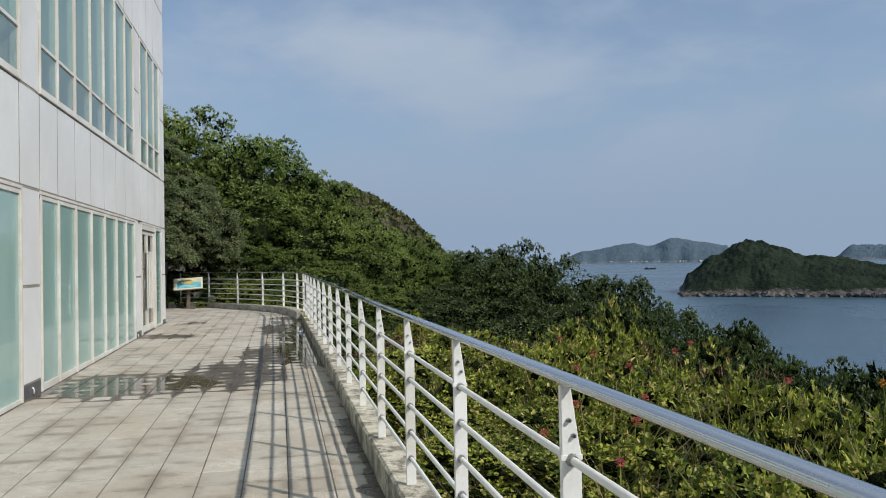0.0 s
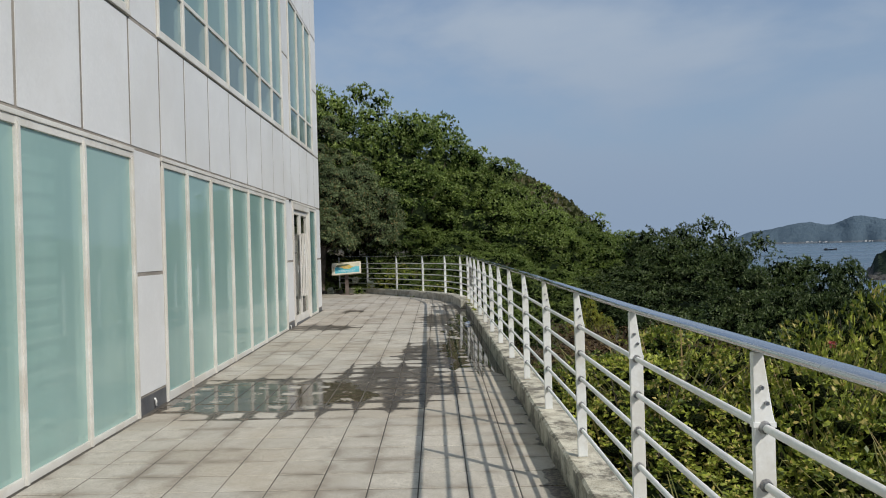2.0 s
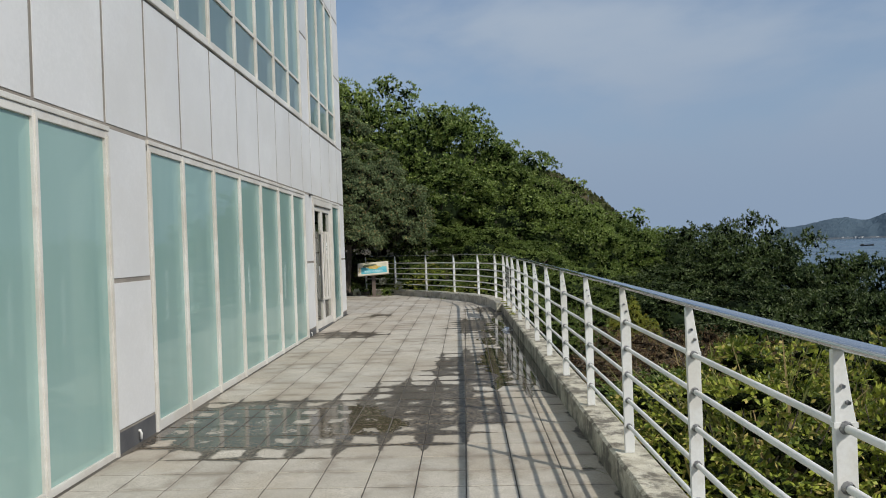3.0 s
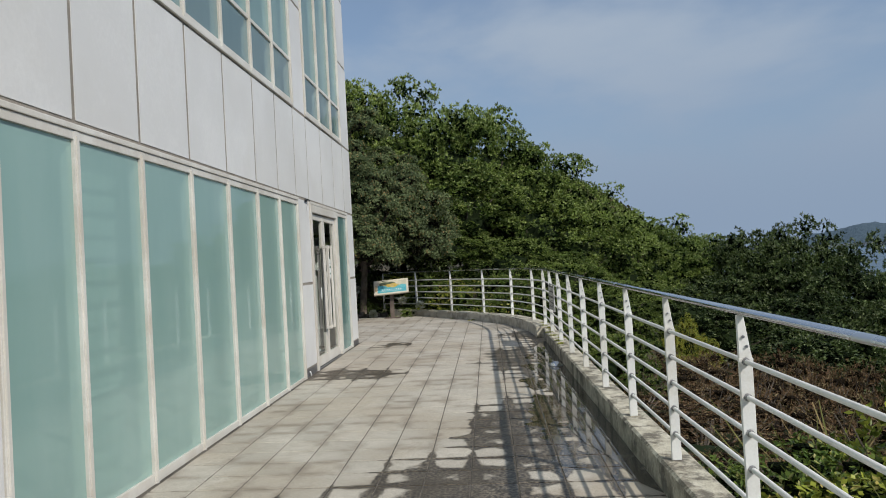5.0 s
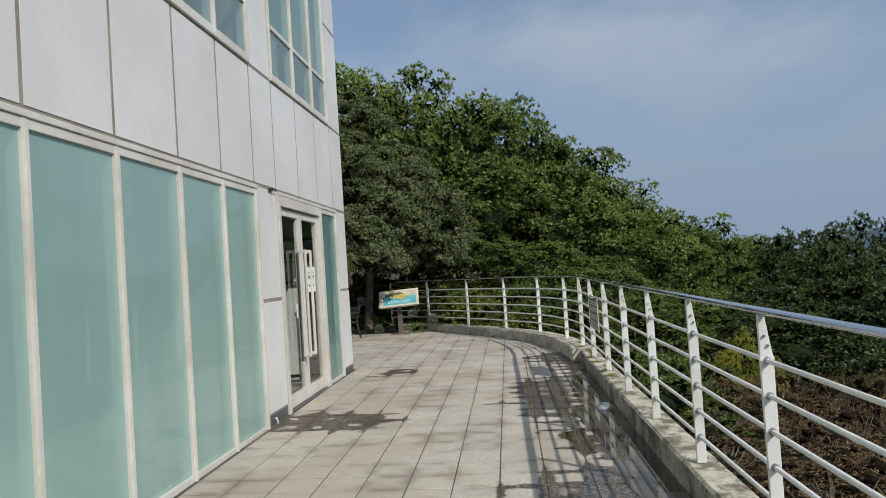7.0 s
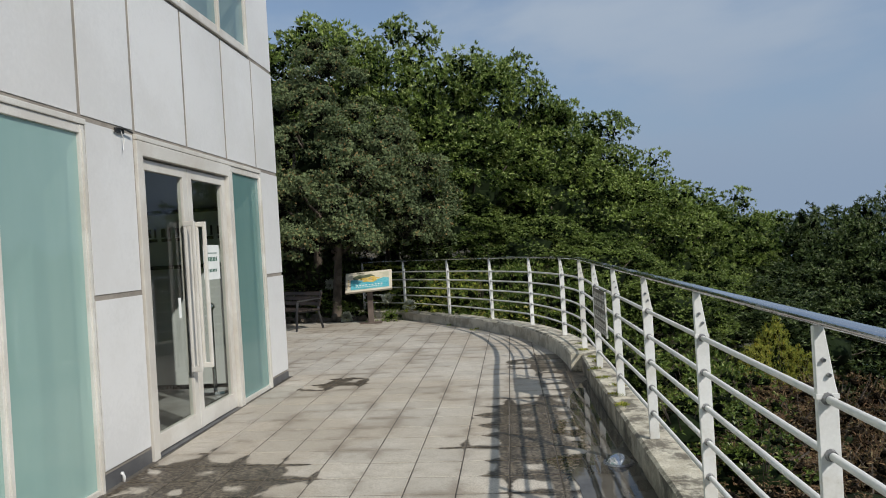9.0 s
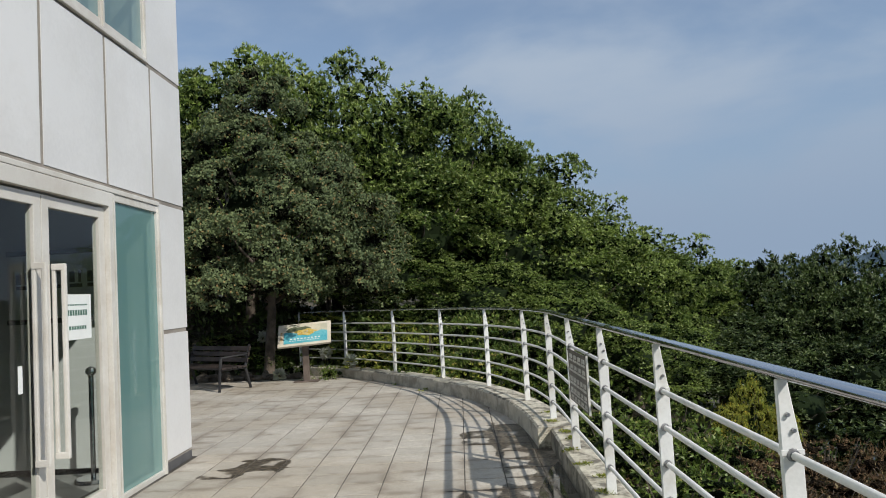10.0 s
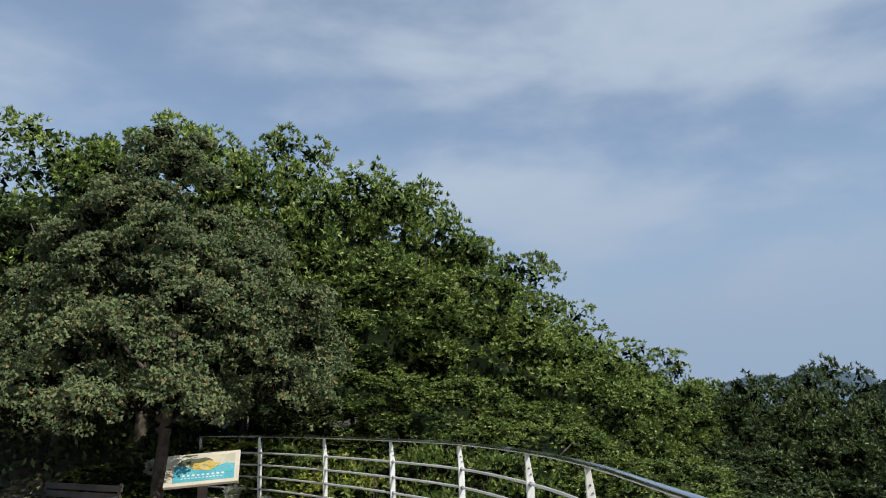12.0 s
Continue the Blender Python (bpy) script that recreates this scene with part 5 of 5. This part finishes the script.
red = make_flower("red_flower", "small red blossom among the shrubs", 3, 0.045, 34, M["red_flower"])
orange = make_flower("orange_flower", "small orange blossom among the shrubs", 4, 0.045, 30, M["orange_flower"])
white = make_flower("hydrangea", "round white hydrangea head beside the map board", 5, 0.13, 120, M["white_flower"])
for k, (x, y, z) in enumerate([(3.6, 7.2, 0.32), (4.6, 8.0, 0.34), (4.9, 6.4, 0.22), (3.0, 5.9, 0.05), (2.3, 6.3, -0.1), (2.2, 4.5, -0.25), (5.4, 9.0, 0.3), (4.0, 10.2, 0.3), (3.3, 7.9, 0.22), (2.9, 7.0, 0.0), (3.9, 8.8, 0.25), (2.6, 5.4, -0.15), (3.4, 6.5, 0.12)]):
    copy_thing(red, pose(x, y, z, 0, 0, 40 * k))
for x, y, z in ((6.2, 6.6, 0.1), (5.2, 4.4, 0.05)):
    copy_thing(orange, pose(x, y, z))
for k, (x, y, z) in enumerate([(-2.35, 26.75, 0.30), (-3.65, 26.6, 0.12), (-2.9, 27.25, 0.42), (-4.4, 28.4, 0.75)]):
    copy_thing(white, pose(x, y, z, 0, 0, 70 * k))
for o in (red, orange, white):
    drop(o)
place(mid_green, [(-3.5, 26.9, 0.45, 0.45), (-2.75, 26.55, 0.4, 0.35), (-4.3, 28.0, 0.6, 0.5), (-5.2, 28.4, 0.5, 0.6)], "plants beside the map board", "leafy hydrangea plant behind the map board")
for k in near_green + near_mid + yellow_green + mid_green + dry + yellow + tussock:
    drop(k[0])

# scrub on the far ridge, joined
rng2 = np.random.default_rng(9)
P = np.stack([rng2.uniform(-60, 75, 34000), rng2.uniform(95, 172, 34000), np.zeros(34000)], 1)
P[:, 2] = [land_z(float(a), float(b)) for a, b in P[:, :2]]
keep = P[:, 2] > -8
P = P[keep] + rng2.normal(size=(int(keep.sum()), 3)) * np.array([0.3, 0.3, 0.35])
V, F = leaves(P, unit(rng2.normal(size=P.shape) * 0.7 + np.array([0, 0, 0.8])), 0.95, 0.75, rng2)
tagged(mesh_object("far_scrub", leaf_mesh("far_scrub", V, F, M["ridge"]), None), "low olive scrub covering the far ridge", "scrub", kind="stuff")
# undergrowth covering the slope between the trees, joined
P = np.stack([rng2.uniform(2, 40, 28000), rng2.uniform(-6, 60, 28000), np.zeros(28000)], 1)
P[:, 2] = [land_z(float(a), float(b)) for a, b in P[:, :2]]
P = P[~((P[:, 0] < 8.5) & (P[:, 1] > 10) & (P[:, 1] < 23.5))]
P[:, 2] += rng2.uniform(-0.05, 0.9, len(P)) ** 2
V, F = leaves(P, unit(rng2.normal(size=P.shape) * 0.8 + np.array([0, 0, 0.7])), 0.20, 0.075, rng2)
tagged(mesh_object("undergrowth", leaf_mesh("undergrowth", V, F, M["shrub_dark"]), None), "dense low undergrowth on the slope", "undergrowth", kind="stuff")
# ground cover of the planting bed in the shade
P = np.stack([rng2.uniform(-12, 1.2, 16000), rng2.uniform(27.4, 33, 16000), np.zeros(16000)], 1)
P[:, 2] = [land_z(float(a), float(b)) for a, b in P[:, :2]]
P[:, 2] += rng2.uniform(0.0, 0.7, len(P)) ** 2 * np.clip((P[:, 0] + 4.2) / 2.0, 0.25, 1)
V, F = leaves(P, unit(rng2.normal(size=P.shape) * 0.8 + np.array([0, 0, 0.7])), 0.16, 0.07, rng2)
tagged(mesh_object("ground_cover", leaf_mesh("ground_cover", V, F, M["dark_broad"]), None), "leafy ground cover under the trees", "ground cover", kind="stuff")

# ---- things on the terrace ----
def map_board():
    b = tagged(empty("map_board", (-3.06, 26.2, floor_z(-3.1, 26.2)), 4), "slanted visitor map board on a brown post at the terrace edge", "sign")
    part("post", box(-0.055, 0.055, -0.045, 0.045, 0.02, 0.70, 0.006), M["board_post"], b, "brown wooden post")
    part("base_plate", box(-0.22, 0.22, -0.13, 0.13, 0.0, 0.022, 0.005), M["board_post"], b)
    fr = part("panel_frame", box(-0.57, 0.57, -0.025, 0.025, -0.27, 0.27, 0.008), M["board_edge"], b, "pale beige frame")
    fr.matrix_basis = pose(0, -0.05, 0.84, -42, -3, 0) @ Matrix.Diagonal((0.82, 1, 0.92, 1))
    y0 = -0.0255

    def shape(name, outline, depth, material, label=""):
        bm = bmesh.new()
        f = bm.faces.new([bm.verts.new((x, y0 - depth, z)) for x, z in outline])
        g = bmesh.ops.extrude_face_region(bm, geom=[f])
        bmesh.ops.translate(bm, vec=(0, depth - 0.0005, 0), verts=[v for v in g["geom"] if isinstance(v, bmesh.types.BMVert)])
        bmesh.ops.recalc_face_normals(bm, faces=bm.faces)
        return part(name, bm, material, fr, label)

    shape("map_sky", [(-0.44, -0.02), (0.50, -0.02), (0.50, 0.215), (-0.44, 0.215)], 0.002, M["map_cream"], "faded cream print")
    shape("map_sea", [(-0.44, -0.215), (0.50, -0.215), (0.50, 0.035), (0.38, 0.06), (0.26, 0.03), (0.05, 0.05), (-0.2, 0.03), (-0.34, 0.07), (-0.44, 0.06)], 0.003, M["map_blue"], "printed turquoise sea")
    shape("map_hills", [(-0.40, 0.10), (-0.34, 0.16), (-0.24, 0.185), (-0.10, 0.17), (0.02, 0.185), (0.10, 0.16), (0.16, 0.12), (0.0, 0.085), (-0.22, 0.07), (-0.34, 0.05)], 0.004, M["map_dark"], "dark printed hills")
    isl = [(0.03 + 0.225 * math.cos(a) * (1 + 0.14 * math.sin(3 * a) + 0.1 * math.sin(7 * a)), 0.035 + 0.075 * math.sin(a) * (1 + 0.2 * math.cos(5 * a))) for a in (2 * math.pi * k / 30 for k in range(30))]
    shape("map_island", isl, 0.006, M["map_yellow"], "yellow printed island")
    mark_rng = random.Random(31)
    for k in range(26):
        a, q = mark_rng.uniform(0, 6.28), mark_rng.uniform(0.1, 0.85)
        x, z, w = 0.03 + 0.21 * q * math.cos(a), 0.035 + 0.068 * q * math.sin(a), mark_rng.uniform(0.010, 0.026)
        shape("map_mark", [(x - w, z - 0.007), (x + w, z - 0.004), (x + w * 0.8, z + 0.010), (x - w * 0.7, z + 0.008)], 0.008, M[("map_ochre", "map_cream", "map_yellow", "map_cream")[k % 4]])
    for k in range(9):
        shape("picture_mark", [(-0.30 + 0.075 * k, -0.125), (-0.26 + 0.075 * k, -0.125), (-0.26 + 0.075 * k, -0.098), (-0.30 + 0.075 * k, -0.098)], 0.005, M["map_pale"])
    for k in range(12):
        shape("text_bar", [(-0.32 + 0.055 * k, -0.165), (-0.285 + 0.055 * k, -0.165), (-0.285 + 0.055 * k, -0.152), (-0.32 + 0.055 * k, -0.152)], 0.005, M["map_pale"])
    for k in range(8):
        shape("text_bar", [(-0.515, -0.15 + 0.03 * k), (-0.475, -0.15 + 0.03 * k), (-0.475, -0.135 + 0.03 * k), (-0.515, -0.135 + 0.03 * k)], 0.003, M["map_ochre"])
    shape("text_bar", [(-0.30, 0.226), (-0.10, 0.226), (-0.10, 0.245), (-0.30, 0.245)], 0.003, M["map_dark"])
    return b


M["board_post"] = surface("brown_board_wood", (0.10, 0.075, 0.06), (0.19, 0.15, 0.125), 0.7, scale=4, fine=70, bump=0.3)
M["board_edge"] = surface("beige_board", (0.60, 0.54, 0.42), (0.70, 0.64, 0.52), 0.5)
M["map_blue"] = surface("map_blue", (0.08, 0.38, 0.46), (0.18, 0.50, 0.54), 0.3)
M["map_cream"] = surface("map_cream", (0.50, 0.48, 0.36), (0.66, 0.60, 0.45), 0.35, scale=5)
M["map_pale"] = surface("map_pale", (0.70, 0.72, 0.66), (0.80, 0.80, 0.74), 0.3)
M["map_dark"] = surface("map_dark", (0.10, 0.12, 0.07), (0.22, 0.23, 0.13), 0.3)
M["map_yellow"] = surface("map_yellow", (0.52, 0.36, 0.07), (0.66, 0.50, 0.16), 0.3, scale=12)
M["map_ochre"] = surface("map_ochre", (0.40, 0.22, 0.05), (0.55, 0.34, 0.1), 0.3)
map_board()


def bench():
    b = tagged(empty("bench", (-4.77, 25.85, floor_z(-4.8, 25.8) - 0.002), -36.7), "dark slatted wooden bench with iron arm frames in the shade", "bench")
    for k in range(5):
        part("seat_slat", box(-0.85, 0.85, -0.24 + 0.105 * k, -0.15 + 0.105 * k, 0.36, 0.388, 0.006), M["wood"], b)
    for k in range(3):
        s = part("back_slat", box(-0.85, 0.85, -0.012, 0.012, 0, 0.078, 0.005), M["wood"], b)
        s.matrix_basis = pose(0, 0.27 + 0.028 * k, 0.44 + 0.095 * k, -14, 0, 0)
    for sx in (-0.80, 0.80):
        part("arm_frame", tube([(sx, -0.24, 0.555), (sx, 0.02, 0.565), (sx, 0.30, 0.575)], 0.026, 8, 0.6), M["iron"], b, "dark iron armrest")
        part("leg", tube([(sx, -0.27, 0.0), (sx, -0.25, 0.3), (sx, -0.22, 0.55)], 0.024, 7), M["iron"], b)
        part("leg", tube([(sx, 0.36, 0.0), (sx, 0.26, 0.36), (sx, 0.36, 0.73)], 0.024, 7), M["iron"], b)
        part("seat_bearer", tube([(sx, -0.25, 0.35), (sx, 0.27, 0.35)], 0.017, 6), M["iron"], b)
    return b


bench()
# stones edging the planting bed
for k in range(16):
    x = -3.35 - 0.13 * k + 0.03 * math.sin(k * 3.1)
    yy = 26.75 + 0.10 * math.sin(k * 1.7) + 0.02 * k
    bm = bmesh.new()
    bmesh.ops.create_icosphere(bm, subdivisions=2, radius=1.0)
    sx, sy, sz = 0.11 + 0.04 * math.sin(k * 2.3), 0.13, 0.085 + 0.03 * math.sin(k * 4.1)
    for v in bm.verts:
        q = 1 + 0.28 * noise.noise(v.co * 1.8 + Vector((k * 3.0, 0, 0)))
        v.co = Vector((v.co.x * sx * q, v.co.y * sy * q, v.co.z * sz * q))
    st = tagged(part("edging_stone", bm, M["rock"]), "rough brown stone edging the planting bed", "stone", "stones edging the bed")
    st.matrix_basis = pose(x, yy, floor_z(x, yy) + sz * 0.45, 0, 0, 37 * k)

# notice plate hung on the railing
M["plate"] = surface("brown_notice_plate", (0.075, 0.066, 0.058), (0.14, 0.125, 0.11), 0.45, metal=0.2)
M["plate_text"] = surface("pale_lettering", (0.55, 0.54, 0.5), (0.65, 0.64, 0.6), 0.5)
i = 6 * 16 + 4
p, s = RAIL[i], side(i)
plate = tagged(empty("notice_plate", (*(p - Vector((0, 0.05, 0)) - s * 0.03).xy, kerb_z(p.y) + 0.42), math.degrees(math.atan2(s.y, s.x)) + 90), "dark brown metal notice plate with pale lettering on the railing", "sign")
part("plate", box(-0.40, 0.40, -0.004, 0.004, 0, 0.40, 0.002), M["plate"], plate)
part("rim", box(-0.408, -0.399, -0.008, 0.008, -0.005, 0.405, 0.002), M["plate_text"], plate, "pale rim on one edge")
for z0, h, marks in ((0.315, 0.055, 4), (0.235, 0.055, 4), (0.135, 0.062, 5), (0.065, 0.045, 5), (0.012, 0.038, 5)):
    for c in range(marks):
        w = 0.70 / marks
        y0 = 0.35 - w * (c + 1)
        bm = box(y0 + 0.012, y0 + w - 0.012, 0.0045, 0.0065, z0, z0 + h * 0.28)
        add_box(bm, y0 + 0.012, y0 + w * 0.5, 0.0045, 0.0065, z0 + h * 0.45, z0 + h)
        add_box(bm, y0 + w * 0.62, y0 + w * 0.76, 0.0045, 0.0065, z0 + h * 0.36, z0 + h)
        part("text_bar", bm, M["plate_text"], plate)
for y0 in (-0.36, 0.36):
    part("wire_tie", tube([(y0, 0.01, 0.39), (y0, 0.0, 0.415), (y0, -0.03, 0.42)], 0.003, 5), M["iron"], plate)

# domed drain cover in the wet gutter
dx, dy = 0.433, 16.57
drain = tagged(empty("drain_cover", (dx, dy, floor_z(dx, dy))), "round domed steel drain cover in the wet gutter", "drain")
bm = bmesh.new()
bmesh.ops.create_uvsphere(bm, u_segments=20, v_segments=10, radius=0.085)
bmesh.ops.delete(bm, geom=[v for v in bm.verts if v.co.z < -0.005], context="VERTS")
for v in bm.verts:
    v.co.z *= 0.75
part("dome", bm, M["steel"], drain, smooth_faces=True)
bm = bmesh.new()
bmesh.ops.create_cone(bm, cap_ends=True, segments=24, radius1=0.11, radius2=0.10, depth=0.014, matrix=Matrix.Translation((0, 0, 0.004)))
part("rim", bm, M["bolt"], drain)

# water standing in the hollows
def puddle_mat():
    m, n, l, p = node_mat("standing_water")
    pos = world_pos(n)
    l.new(mix_col(n, l, smooth(n, l, noise_node(n, l, pos, 3.0, 4), 0.35, 0.65), (0.055, 0.048, 0.038), (0.11, 0.10, 0.085)), p.inputs["Base Color"])
    p.inputs["Roughness"].default_value = 0.03
    p.inputs["IOR"].default_value = 1.33
    bp = n.new("ShaderNodeBump")
    bp.inputs["Strength"].default_value, bp.inputs["Distance"].default_value = 0.05, 0.01
    l.new(noise_node(n, l, pos, 6.0, 2), bp.inputs["Height"])
    l.new(bp.outputs["Normal"], p.inputs["Normal"])
    return m


M["puddle"] = puddle_mat()


def puddle(outline, label):
    bm = bmesh.new()
    f = bm.faces.new([bm.verts.new((x, yy, floor_z(x, yy) + 0.0036)) for x, yy in outline])
    bmesh.ops.triangulate(bm, faces=[f])
    bmesh.ops.recalc_face_normals(bm, faces=bm.faces)
    ob = part("puddle", bm, M["puddle"])
    if ob.data.polygons[0].normal.z < 0:
        ob.data.flip_normals()
    tagged(ob, label, "puddle", kind="stuff")


left_edge, right_edge = [], []
for k in range(41):
    yy = 11.2 + 8.2 * k / 40
    w = 0.50 * math.sin(math.pi * k / 40) ** 0.5
    right_edge.append((rail_x(yy) - 0.105, yy))
    left_edge.append((rail_x(yy) - 0.11 - w * (0.75 + 0.5 * noise.noise(Vector((yy * 0.9, 0, 0))) + 0.15 * noise.noise(Vector((yy * 4, 2, 0)))), yy))
puddle(right_edge + left_edge[::-1], "shallow rainwater standing along the kerb")

# moss cushions in the cracks of the kerb
moss_rng = np.random.default_rng(17)
for k in range(9):
    yy = 17.3 + 0.42 * k + moss_rng.uniform(-0.15, 0.15)
    x = edge_x(yy) - 0.02 + moss_rng.uniform(-0.05, 0.07)
    e = unit(moss_rng.normal(size=(130, 3)) + np.array([0, 0, 0.9]))
    e[:, 2] = np.abs(e[:, 2])
    V, F = blades(e * np.array([0.05, 0.09, 0.012]) * moss_rng.uniform(0.3, 1, (130, 1)), unit(e + np.array([0, 0, 0.5])), 0.022, 0.010, moss_rng, e)
    cushion = tagged(mesh_object("moss", leaf_mesh("moss", V, F, M["shrub"]), None), "small yellow-green moss cushion on the kerb", "moss", "moss on the kerb")
    cushion.matrix_basis = pose(x, yy, kerb_z(yy) + 0.004, 0, 0, 33 * k)

# small pipe outlets in the skirting
for yy, zz in ((9.72, 0.015), (16.40, 0.03)):
    o = tagged(empty("drain_outlet", (FACE - 0.004, yy, zz)), "short white plastic pipe outlet in the skirting", "pipe")
    part("pipe", tube([(-0.01, 0, 0.02), (0.012, 0, 0.02), (0.018, 0, 0.0), (0.018, 0, -0.05)], 0.012, 10), M["post"], o, smooth_faces=True)
# torn cable left on the cladding over the door
cable = tagged(empty("cable_stub", (FACE + 0.002, 16.62, 2.43)), "torn dark cable stub with a small bracket on the cladding", "cable")
part("bracket", box(0, 0.02, -0.05, 0.05, -0.02, 0.015, 0.003), M["iron"], cable)
part("cable", tube([(0.02, -0.08, 0.0), (0.035, -0.02, 0.015), (0.03, 0.06, 0.01), (0.03, 0.14, 0.0)], 0.008, 6), M["iron"], cable)
part("loose_wire", tube([(0.02, 0.0, 0.0), (0.025, 0.03, -0.07), (0.02, 0.02, -0.14)], 0.004, 5), M["post"], cable)

# ---- paving tiles ----
def inside_terrace(x, yy):
    if yy < CORNER:
        return FACE - 0.05 < x < edge_x(yy) - 0.02
    if yy > 27.2 or (x < -3.4 and yy > 26.65):
        return False
    return -12.5 < x < (edge_x(yy) - 0.05 if yy < 27.8 else -3.6)


tile_me = bpy.data.meshes.new("tile")
bm = box(-TILE / 2 + 0.004, TILE / 2 - 0.004, -TILE / 2 + 0.006, TILE / 2 - 0.006, -0.03, 0)
bmesh.ops.bevel(bm, geom=[e for e in bm.edges if all(v.co.z > -0.001 for v in e.verts)], offset=0.003, segments=1, affect="EDGES")
bm.to_mesh(tile_me)
bm.free()
tile_me.materials.append(M["tile"])
proto = [v.co.copy() for v in tile_me.vertices]
proto_faces = [tuple(f.vertices) for f in tile_me.polygons]
rest_v, rest_f = [], []
r3 = random.Random(8)
slope = Euler((math.atan(0.009), math.atan(0.012), 0)).to_matrix().to_4x4()
flat = Euler((0, math.atan(0.012), 0)).to_matrix().to_4x4()
count = 0
for j in range(-36, 62):
    yy = TILE_Y0 + (j + 0.5) * TILE
    for i in range(-38, 4):
        x = TILE_X0 + (i + 0.5) * TILE
        if not inside_terrace(x, yy):
            continue
        m = Matrix.Translation((x, yy, floor_z(x, yy) + r3.uniform(-0.0005, 0.0012))) @ (slope if yy < 19 else flat) @ pose(0, 0, 0, r3.uniform(-0.1, 0.1), r3.uniform(-0.1, 0.1), r3.uniform(-0.3, 0.3))
        if 8.9 < yy < 17.3 and count < 300:
            t = mesh_object("tile", tile_me, None, terrace)
            t.matrix_basis = m
            count += 1
        else:
            k = len(rest_v)
            rest_v += [tuple(m @ v) for v in proto]
            rest_f += [tuple(k + q for q in f) for f in proto_faces]
me = bpy.data.meshes.new("paving")
me.from_pydata(rest_v, [], rest_f)
tagged(mesh_object("paving", me, M["tile"], terrace), kind="stuff")
